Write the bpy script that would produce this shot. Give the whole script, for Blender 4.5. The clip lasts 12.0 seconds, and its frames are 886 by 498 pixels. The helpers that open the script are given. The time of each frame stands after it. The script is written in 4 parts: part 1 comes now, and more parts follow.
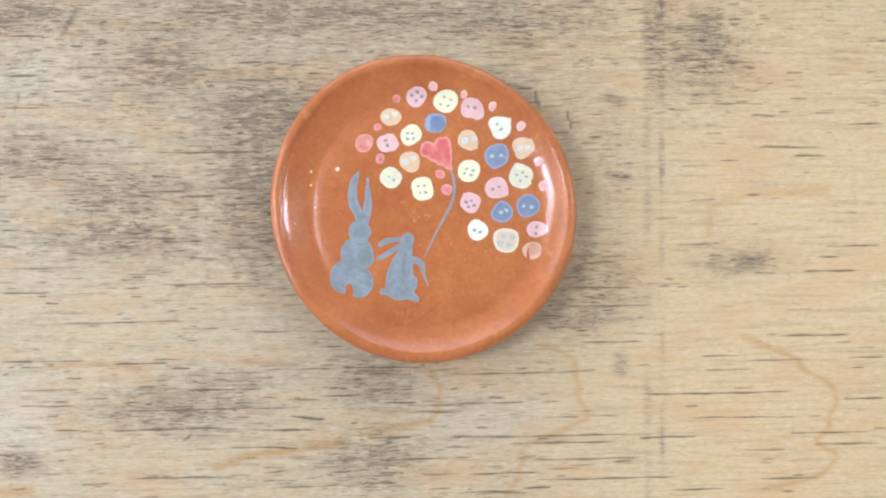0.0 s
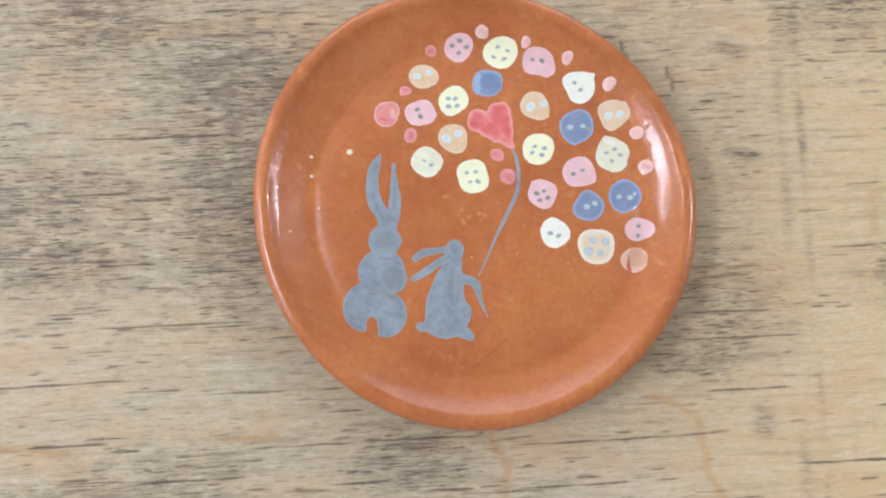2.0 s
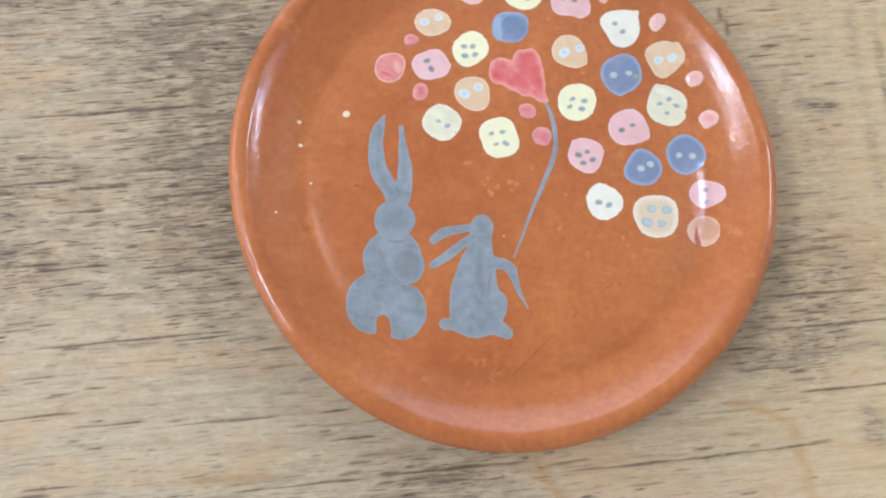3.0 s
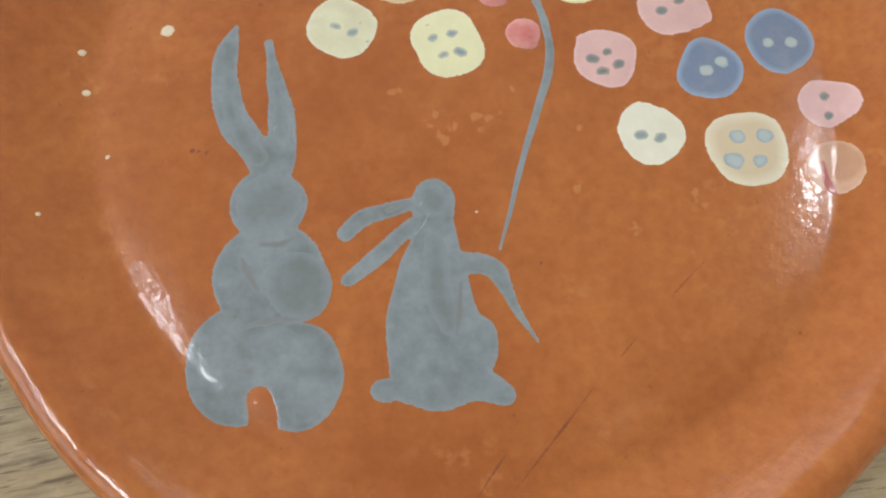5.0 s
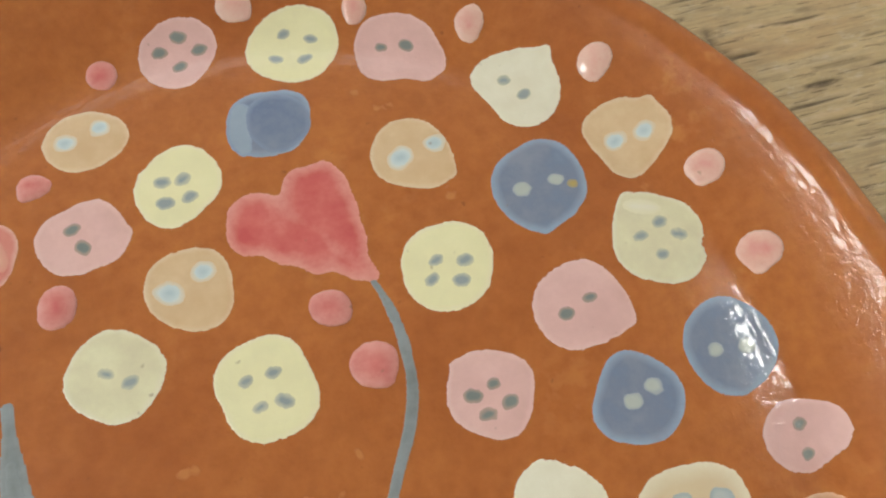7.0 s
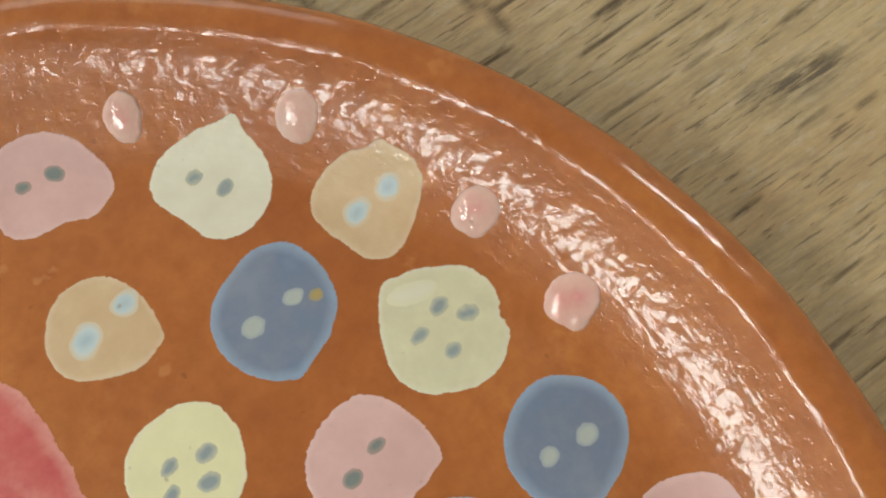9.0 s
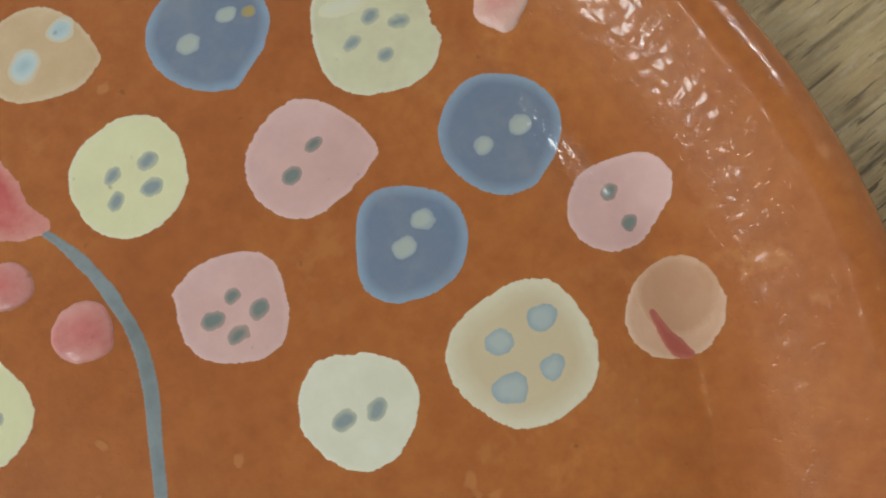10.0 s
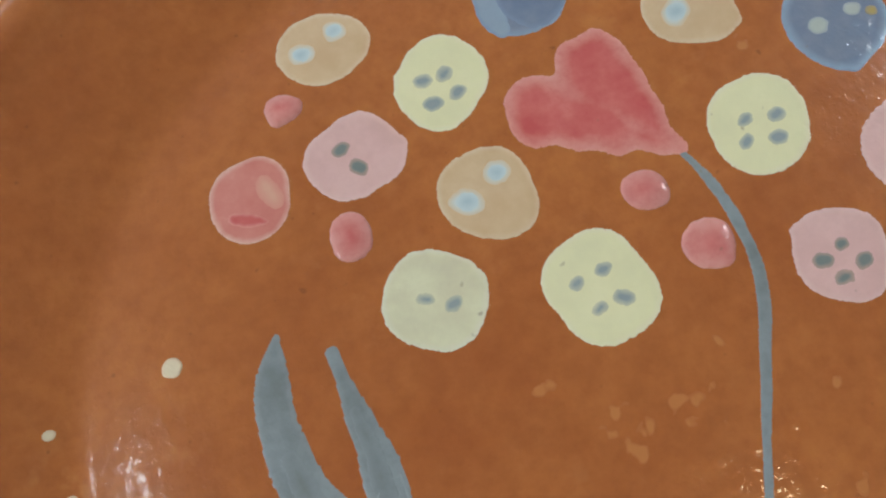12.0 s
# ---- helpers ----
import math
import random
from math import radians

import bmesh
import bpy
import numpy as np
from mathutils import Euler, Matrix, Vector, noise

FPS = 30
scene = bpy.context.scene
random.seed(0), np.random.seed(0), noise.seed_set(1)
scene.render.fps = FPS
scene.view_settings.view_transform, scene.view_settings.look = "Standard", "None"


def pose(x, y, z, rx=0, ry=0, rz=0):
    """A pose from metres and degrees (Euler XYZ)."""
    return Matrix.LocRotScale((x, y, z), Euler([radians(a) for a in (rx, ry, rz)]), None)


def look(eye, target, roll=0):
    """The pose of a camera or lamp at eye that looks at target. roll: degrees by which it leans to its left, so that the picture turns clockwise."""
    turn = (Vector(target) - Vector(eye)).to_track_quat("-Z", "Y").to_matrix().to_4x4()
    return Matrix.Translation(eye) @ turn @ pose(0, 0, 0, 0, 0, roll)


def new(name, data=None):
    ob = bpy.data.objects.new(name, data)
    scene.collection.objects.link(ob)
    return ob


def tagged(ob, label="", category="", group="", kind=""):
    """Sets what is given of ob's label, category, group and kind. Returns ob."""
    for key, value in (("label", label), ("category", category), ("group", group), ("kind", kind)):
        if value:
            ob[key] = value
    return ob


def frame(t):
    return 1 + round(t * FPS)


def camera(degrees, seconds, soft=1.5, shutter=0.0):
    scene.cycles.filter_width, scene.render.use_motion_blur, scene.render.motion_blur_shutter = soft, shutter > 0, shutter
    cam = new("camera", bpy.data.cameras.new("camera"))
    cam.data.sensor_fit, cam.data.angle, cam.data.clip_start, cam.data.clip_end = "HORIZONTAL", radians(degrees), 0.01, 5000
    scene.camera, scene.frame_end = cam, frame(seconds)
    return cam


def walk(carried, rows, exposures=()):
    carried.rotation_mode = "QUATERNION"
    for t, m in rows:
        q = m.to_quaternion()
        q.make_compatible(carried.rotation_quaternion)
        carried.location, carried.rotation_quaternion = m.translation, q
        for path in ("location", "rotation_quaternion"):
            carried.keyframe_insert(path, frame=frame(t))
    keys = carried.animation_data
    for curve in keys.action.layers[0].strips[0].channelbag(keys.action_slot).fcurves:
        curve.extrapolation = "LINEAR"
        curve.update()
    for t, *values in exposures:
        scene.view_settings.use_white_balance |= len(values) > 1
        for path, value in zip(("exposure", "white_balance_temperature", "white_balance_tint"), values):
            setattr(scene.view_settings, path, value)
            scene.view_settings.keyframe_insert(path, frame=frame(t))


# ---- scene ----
cam = camera(56.21, 12.0, 2.1)
# seconds, place in metres, turn in degrees
PATH = [
    (0.0, -0.0038, -0.0534, 0.5097, 3.49, -1.78, -0.68),
    (0.5, -0.0090, -0.0486, 0.4716, 3.79, -2.69, -0.73),
    (1.0, -0.0152, -0.0456, 0.4320, 4.25, -2.40, -0.89),
    (1.5, -0.0238, -0.0525, 0.3904, 5.29, -2.52, -1.67),
    (2.0, -0.0311, -0.0583, 0.3539, 7.10, -2.61, -2.73),
    (2.5, -0.0389, -0.0672, 0.3204, 9.07, -3.05, -3.84),
    (2.7, -0.0417, -0.0711, 0.3051, 9.92, -3.10, -4.49),
    (4.3, -0.0350, -0.0805, 0.1898, 17.28, -2.50, -9.95),
    (4.5, -0.0309, -0.0776, 0.1753, 17.67, -2.50, -10.82),
    (5.0, -0.0243, -0.0668, 0.1547, 17.23, -2.61, -12.13),
    (5.2, -0.0220, -0.0633, 0.1469, 17.89, -2.14, -12.07),
    (5.5, -0.0191, -0.0586, 0.1385, 18.38, -2.26, -11.83),
    (5.8, -0.0123, -0.0493, 0.1357, 19.62, -2.37, -11.92),
    (6.0, -0.0102, -0.0454, 0.1340, 20.45, -2.53, -11.91),
    (6.5, -0.0026, -0.0335, 0.1295, 21.39, -2.67, -12.67),
    (7.0, 0.0104, -0.0157, 0.1276, 22.15, -2.88, -15.93),
    (7.2, 0.0133, -0.0102, 0.1228, 22.07, -2.37, -17.43),
    (8.8, 0.0509, 0.0145, 0.1102, 13.57, 0.15, -33.93),
    (9.0, 0.0522, 0.0080, 0.1099, 13.79, 0.66, -35.16),
    (9.2, 0.0522, 0.0005, 0.1090, 13.45, 0.58, -35.78),
    (9.5, 0.0506, -0.0113, 0.1072, 12.43, 0.32, -37.81),
    (9.8, 0.0462, -0.0169, 0.1061, 11.84, 1.18, -38.26),
    (10.0, 0.0401, -0.0201, 0.1048, 11.75, 1.30, -38.34),
    (10.2, 0.0336, -0.0203, 0.1048, 10.52, 1.71, -38.11),
    (10.5, 0.0232, -0.0176, 0.1071, 10.43, 1.83, -36.87),
    (10.7, 0.0160, -0.0153, 0.1084, 10.68, 1.76, -35.75),
    (11.0, 0.0041, -0.0118, 0.1096, 12.04, 1.74, -33.41),
    (11.2, -0.0033, -0.0098, 0.1094, 12.34, 1.81, -31.91),
    (11.5, -0.0146, -0.0063, 0.1106, 12.88, 0.89, -28.56),
    (11.8, -0.0232, -0.0020, 0.1137, 15.05, 0.02, -25.93),
    (12.0, -0.0259, 0.0018, 0.1160, 14.43, -0.07, -24.43),
]
# seconds, stops, kelvin, tint
EXPOSURES = [(0.0, 0.57, 5250, 10), (1.0, 0.45, 5250, 11), (2.7, 0.37, 5250, 11), (4.5, 0.17, 5500, 8), (5.3, -0.07, 6200, 3), (7.2, -0.17, 6500, 3), (8.8, -0.20, 6500, 1), (9.5, -0.47, 6350, -1), (10.0, -0.45, 6000, -2), (10.5, -0.41, 5900, 0), (12.0, -0.38, 5800, 1)]
walk(cam, [(t, pose(*p)) for t, *p in PATH], EXPOSURES)

# ---- light: soft daylight from unseen windows, mostly behind and west, lamps on the ceiling ----
TABLE_H, CEIL = 0.75, 2.25
world = bpy.data.worlds.new("world")
scene.world = world
world.use_nodes = True
world.node_tree.nodes["Background"].inputs[0].default_value = (0.9, 0.95, 1.0, 1)
world.node_tree.nodes["Background"].inputs[1].default_value = 0.2

# ceiling panels: x, y, size x, size y, watts, colour
PANELS = [
    (-1.78, -0.12, 0.50, 0.56, 27.0, (1.0, 0.97, 0.95)),
    # small extra panel, added only to give the plate's left side its glint
    (-1.54, 0.40, 0.30, 0.22, 6.0, (1.0, 0.97, 0.95)),
    (2.35, 0.48, 0.28, 0.46, 24.0, (1.0, 0.97, 0.95)),
]
# bulbs: x, y, width, watts, colour
BULBS = [(0.76, -0.42, 0.040, 0.8, (1.0, 0.74, 0.45))]
# windows: wall, from, to, z from, z to, watts, colour
WINDOWS = {
    "wall_west": (-1.2, 2.2, 0.40, 1.85, 35.0, (0.97, 0.98, 1.0)),
    "wall_north": (-2.0, 1.9, 0.40, 1.85, 35.0, (0.98, 0.98, 1.0)),
    # unseen, added to lift the plate's far rim from the front
    "wall_south": (-1.6, 1.8, 0.40, 1.85, 4.0, (1.0, 0.98, 0.95)),
    # unseen as well, only a weak fill from the right
    "wall_east": (-1.2, 2.2, 0.40, 1.85, 4.0, (1.0, 0.97, 0.94)),
}


def turned(side, along, out, up):
    """A point given along a wall (x or y of the room), outwards from the room's middle and up."""
    return {"wall_north": (along, out, up), "wall_south": (along, -out, up), "wall_west": (-out, along, up), "wall_east": (out, along, up)}[side]


for side, (w0, w1, wz0, wz1, watts, colour) in WINDOWS.items():
    lamp = bpy.data.lights.new("window_daylight", "AREA")
    lamp.shape, lamp.size, lamp.size_y, lamp.energy, lamp.color = "RECTANGLE", w1 - w0, wz1 - wz0, watts, colour
    sky = new("window_daylight", lamp)
    sky.matrix_world = look(turned(side, (w0 + w1) / 2, 2.68, (wz0 + wz1) / 2), turned(side, (w0 + w1) / 2, 0, (wz0 + wz1) / 2))


# ---- materials ----
def material(name):
    m = bpy.data.materials.new(name)
    m.use_nodes = True
    nt = m.node_tree
    return m, nt, nt.nodes["Principled BSDF"]


def node(nt, kind, operation=None, vector_type=None, data_type=None, blend_type=None, attribute_name=None):
    n = nt.nodes.new(kind)
    if operation:
        n.operation = operation
    if vector_type:
        n.vector_type = vector_type
    if data_type:
        n.data_type = data_type
    if blend_type:
        n.blend_type = blend_type
    if attribute_name:
        n.attribute_name = attribute_name
    return n


def link(nt, a, b):
    nt.links.new(a, b)


def scaled(nt, source, sx, sy, sz, loc=(0, 0, 0), rot=0.0):
    mp = node(nt, "ShaderNodeMapping")
    mp.inputs["Location"].default_value = loc
    mp.inputs["Rotation"].default_value = (0, 0, radians(rot))
    mp.inputs["Scale"].default_value = (sx, sy, sz)
    link(nt, source, mp.inputs[0])
    return mp.outputs[0]


def noise_tex(nt, vec, scale=1.0, detail=4.0, rough=0.55, distort=0.0):
    n = node(nt, "ShaderNodeTexNoise")
    n.inputs["Scale"].default_value = scale
    n.inputs["Detail"].default_value = detail
    n.inputs["Roughness"].default_value = rough
    n.inputs["Distortion"].default_value = distort
    link(nt, vec, n.inputs["Vector"])
    return n.outputs["Fac"]


def span(nt, value, a, b, lo=0.0, hi=1.0):
    r = node(nt, "ShaderNodeMapRange")
    for i, v in enumerate((a, b, lo, hi)):
        r.inputs[i + 1].default_value = v
    link(nt, value, r.inputs[0])
    return r.outputs[0]


def calc(nt, op, a, b=None):
    n = node(nt, "ShaderNodeMath", operation=op)
    for i, v in enumerate((a, b)):
        if v is None:
            continue
        if isinstance(v, (int, float)):
            n.inputs[i].default_value = v
        else:
            link(nt, v, n.inputs[i])
    return n.outputs[0]


def mix(nt, fac, a, b, blend="MIX"):
    n = node(nt, "ShaderNodeMix", data_type="RGBA", blend_type=blend)
    if isinstance(fac, (int, float)):
        n.inputs[0].default_value = fac
    else:
        link(nt, fac, n.inputs[0])
    for sock, v in ((n.inputs[6], a), (n.inputs[7], b)):
        if isinstance(v, tuple):
            sock.default_value = (*v, 1)
        else:
            link(nt, v, sock)
    return n.outputs[2]


def bump(nt, height, strength, distance, before=None):
    b = node(nt, "ShaderNodeBump")
    b.inputs["Strength"].default_value = strength
    b.inputs["Distance"].default_value = distance
    link(nt, height, b.inputs["Height"])
    if before is not None:
        link(nt, before, b.inputs["Normal"])
    return b.outputs[0]


def place(nt):
    return node(nt, "ShaderNodeTexCoord").outputs["Object"]


def plain(name, colour, rough=0.7, grain=40.0, amount=0.08):
    m, nt, p = material(name)
    n = noise_tex(nt, place(nt), grain, 5.0)
    dark = tuple(c * (1 - amount) for c in colour)
    link(nt, mix(nt, n, dark, colour), p.inputs["Base Color"])
    p.inputs["Roughness"].default_value = rough
    link(nt, bump(nt, n, 0.2, 0.002), p.inputs["Normal"])
    return m


def attribute(nt, name):
    return node(nt, "ShaderNodeAttribute", attribute_name=name).outputs["Fac"]


def wood_material():
    """Worn plywood: pale veneer with fine fibre, grey grime in blotches, dark checks and marks, amber figure."""
    m, nt, p = material("worn_plywood")
    o = place(nt)
    warp = node(nt, "ShaderNodeVectorMath", operation="MULTIPLY_ADD")
    wn = node(nt, "ShaderNodeTexNoise")
    wn.inputs["Scale"].default_value = 22.0
    wn.inputs["Detail"].default_value = 3.0
    link(nt, o, wn.inputs["Vector"])
    link(nt, wn.outputs["Color"], warp.inputs[0])
    warp.inputs[1].default_value = (0.010, 0.0016, 0)
    link(nt, o, warp.inputs[2])
    q = warp.outputs[0]
    sep = node(nt, "ShaderNodeSeparateXYZ")
    link(nt, o, sep.inputs[0])
    side = span(nt, sep.outputs[0], -0.02, 0.20)
    worn, amber, crack, mark, pale = (attribute(nt, n) for n in ("worn", "amber", "crack", "mark", "pale"))
    # veneer: broad drifts of colour, streaks along the grain, fine fibre
    tint = noise_tex(nt, scaled(nt, q, 8, 26, 1, (0.35, 0.2, 0)), 1.0, 4.0, 0.6)
    veneer = mix(nt, span(nt, tint, 0.35, 0.65), (0.53, 0.425, 0.258), (0.58, 0.432, 0.240))
    veneer = mix(nt, side, veneer, (0.64, 0.456, 0.222))
    veneer = mix(nt, pale, veneer, (0.65, 0.555, 0.42))
    bands = noise_tex(nt, scaled(nt, q, 20, 330, 1, (4.0, 1.2, 0)), 1.0, 5.0, 0.65)
    col = mix(nt, span(nt, bands, 0.52, 0.70, 0.0, 0.45), veneer, (0.65, 0.53, 0.37))
    col = mix(nt, span(nt, bands, 0.50, 0.32, 0.0, 0.60), col, (0.36, 0.265, 0.15))
    fibre = noise_tex(nt, scaled(nt, q, 120, 1500, 1), 1.0, 4.0, 0.65)
    col = mix(nt, span(nt, fibre, 0.45, 0.75, 0.0, 0.32), col, (0.33, 0.24, 0.13))
    # mottled veneer: small pale and brown flecks, warm drifts
    mottle = noise_tex(nt, scaled(nt, o, 190, 380, 1, (3.1, 7.7, 0)), 1.0, 6.0, 0.78)
    col = mix(nt, span(nt, mottle, 0.53, 0.66, 0.0, 0.40), col, (0.71, 0.62, 0.47))
    col = mix(nt, span(nt, mottle, 0.47, 0.34, 0.0, 0.45), col, (0.36, 0.26, 0.155))
    warm = noise_tex(nt, scaled(nt, o, 16, 42, 1, (8.3, 2.9, 0)), 1.0, 5.0, 0.7)
    col = mix(nt, span(nt, warm, 0.50, 0.64, 0.0, 0.50), col, (0.60, 0.37, 0.17))
    # amber figure
    rag = noise_tex(nt, scaled(nt, o, 110, 330, 1), 1.0, 5.0, 0.7)
    stain = calc(nt, "MULTIPLY", amber, span(nt, rag, 0.30, 0.60, 0.45, 1.0))
    col = mix(nt, calc(nt, "MULTIPLY", stain, 0.95), col, (0.48, 0.275, 0.092))
    # grey grime: thin wash, cloudy flecks and streaks along the grain
    cloud = noise_tex(nt, scaled(nt, q, 75, 170, 1, (2.0, 3.0, 0)), 1.0, 6.0, 0.75)
    streak = noise_tex(nt, scaled(nt, q, 32, 480, 1), 1.0, 6.0, 0.75)
    fleck = noise_tex(nt, scaled(nt, q, 130, 1300, 1, (6.0, 1.0, 0)), 1.0, 4.0, 0.65)
    dirt = calc(nt, "ADD", span(nt, cloud, 0.42, 0.62, 0.0, 0.60), calc(nt, "ADD", span(nt, streak, 0.48, 0.60, 0.0, 0.34), span(nt, fleck, 0.52, 0.60, 0.0, 0.55)))
    wash = calc(nt, "MINIMUM", calc(nt, "MULTIPLY", worn, calc(nt, "ADD", calc(nt, "MULTIPLY", dirt, 1.5), 0.2)), 0.9)
    col = mix(nt, wash, col, (0.215, 0.156, 0.095))
    # rubbed, scorched and sawn places, broken up by the grain
    broken = calc(nt, "MULTIPLY", mark, calc(nt, "MULTIPLY", span(nt, fleck, 0.40, 0.56, 0.15, 1.25), span(nt, cloud, 0.38, 0.58, 0.35, 1.0)))
    col = mix(nt, broken, col, (0.155, 0.114, 0.072))
    # pores and checks
    pores = noise_tex(nt, scaled(nt, q, 110, 1500, 1, (1.3, 4.4, 0)), 1.0, 3.0, 0.6)
    pore = span(nt, calc(nt, "ADD", pores, calc(nt, "MULTIPLY", worn, 0.060)), 0.615, 0.645, 0.0, 0.9)
    pore = calc(nt, "MULTIPLY", pore, span(nt, worn, 0.05, 0.40, 0.30, 1.0))
    chip = noise_tex(nt, scaled(nt, o, 320, 1500, 1), 1.0, 3.0, 0.7)
    dark = calc(nt, "MAXIMUM", pore, calc(nt, "MULTIPLY", crack, span(nt, chip, 0.36, 0.52, 0.55, 1.0)))
    col = mix(nt, calc(nt, "MULTIPLY", dark, 0.97), col, (0.085, 0.056, 0.030))
    link(nt, col, p.inputs["Base Color"])
    link(nt, span(nt, streak, 0.3, 0.7, 0.5, 0.72), p.inputs["Roughness"])
    p.inputs["Specular IOR Level"].default_value = 0.35
    relief = calc(nt, "SUBTRACT", calc(nt, "MULTIPLY", fibre, 0.4), calc(nt, "MULTIPLY", pore, 1.2))
    link(nt, bump(nt, relief, 0.5, 0.0005), p.inputs["Normal"])
    return m


def glaze_bump(nt, p, clay_relief):
    """Small waves and pits of a hand-brushed clear glaze."""
    o = place(nt)
    sep = node(nt, "ShaderNodeSeparateXYZ")
    link(nt, o, sep.inputs[0])
    radius = node(nt, "ShaderNodeVectorMath", operation="LENGTH")
    link(nt, o, radius.inputs[0])
    polar = node(nt, "ShaderNodeCombineXYZ")
    link(nt, calc(nt, "MULTIPLY", calc(nt, "ARCTAN2", sep.outputs[1], sep.outputs[0]), 24.0), polar.inputs[0])
    link(nt, calc(nt, "MULTIPLY", radius.outputs["Value"], 900.0), polar.inputs[1])
    wave = noise_tex(nt, o, 75.0, 2.0, 0.45)
    thrown = noise_tex(nt, polar.outputs[0], 1.0, 2.0, 0.5)
    beads = noise_tex(nt, o, 520.0, 1.0, 0.4)
    pits = noise_tex(nt, o, 1700.0, 1.0, 0.4)
    h = calc(nt, "ADD", calc(nt, "MULTIPLY", wave, 0.6), calc(nt, "ADD", calc(nt, "MULTIPLY", beads, 0.42), calc(nt, "ADD", calc(nt, "MULTIPLY", calc(nt, "MULTIPLY", thrown, span(nt, radius.outputs["Value"], 0.030, 0.055)), 0.3), calc(nt, "MULTIPLY", span(nt, pits, 0.58, 0.75), 0.08))))
    link(nt, bump(nt, h, 0.32, 0.0006), p.inputs["Coat Normal"])
    link(nt, bump(nt, h, clay_relief, 0.0006), p.inputs["Normal"])


def clay_material():
    m, nt, p = material("glazed_terracotta")
    o = place(nt)
    big = noise_tex(nt, o, 28.0, 6.0, 0.65)
    fine = noise_tex(nt, o, 420.0, 4.0, 0.65)
    col = mix(nt, span(nt, big, 0.30, 0.70), (0.39, 0.108, 0.024), (0.53, 0.181, 0.043))
    col = mix(nt, span(nt, fine, 0.35, 0.72, 0.0, 0.45), col, (0.30, 0.080, 0.020))
    # paler flakes where the slip shows
    zone = noise_tex(nt, scaled(nt, o, 1, 1, 1, (0.31, 0.12, 0)), 38.0, 2.0, 0.5)
    flake = noise_tex(nt, o, 240.0, 3.0, 0.6)
    f = calc(nt, "MULTIPLY", span(nt, flake, 0.55, 0.66), span(nt, zone, 0.53, 0.69))
    col = mix(nt, calc(nt, "MULTIPLY", f, 0.6), col, (0.58, 0.22, 0.065))
    specks = noise_tex(nt, scaled(nt, o, 1, 1, 1, (4.2, 0.7, 0)), 800.0, 1.0, 0.4)
    col = mix(nt, span(nt, specks, 0.76, 0.84, 0.0, 0.35), col, (0.10, 0.04, 0.02))
    link(nt, col, p.inputs["Base Color"])
    p.inputs["Roughness"].default_value = 0.26
    p.inputs["Coat Weight"].default_value = 0.5
    p.inputs["Specular IOR Level"].default_value = 0.24
    sheen = noise_tex(nt, scaled(nt, o, 1, 1, 1, (1.9, 3.3, 0)), 85.0, 3.0, 0.6)
    link(nt, span(nt, sheen, 0.40, 0.64, 0.012, 0.08), p.inputs["Coat Roughness"])
    glaze_bump(nt, p, 0.25)
    return m


def paint_material(name, colour, under, edge_colour, coat=0.85, soft=(-0.15, 0.95)):
    """Underglaze paint: brushed unevenly over the clay, edge and middle of slightly different strength."""
    m, nt, p = material(name)
    o = place(nt)
    thick = node(nt, "ShaderNodeAttribute", attribute_name="film").outputs["Fac"]
    blot = noise_tex(nt, o, 260.0, 4.0, 0.6)
    fine = noise_tex(nt, o, 1100.0, 3.0, 0.6)
    broad = noise_tex(nt, o, 95.0, 3.0, 0.6)
    uneven = calc(nt, "ADD", calc(nt, "MULTIPLY", blot, 0.5), calc(nt, "MULTIPLY", broad, 0.5))
    inner = mix(nt, span(nt, uneven, 0.40, 0.62), colour, under)
    reach = calc(nt, "ADD", thick, calc(nt, "MULTIPLY", calc(nt, "SUBTRACT", uneven, 0.5), 1.6))
    col = mix(nt, span(nt, reach, *soft), edge_colour, inner)
    col = mix(nt, span(nt, fine, 0.45, 0.75, 0.0, 0.30), col, under)
    specks = noise_tex(nt, scaled(nt, o, 1, 1, 1, (2.2, 1.7, 0)), 620.0, 1.0, 0.4)
    col = mix(nt, span(nt, specks, 0.775, 0.83, 0.0, 0.45), col, (0.24, 0.15, 0.08))
    link(nt, col, p.inputs["Base Color"])
    p.inputs["Roughness"].default_value = 0.5
    p.inputs["Coat Weight"].default_value = coat * 0.75
    p.inputs["Specular IOR Level"].default_value = 0.2
    p.inputs["Coat Roughness"].default_value = 0.03
    glaze_bump(nt, p, 0.2)
    return m


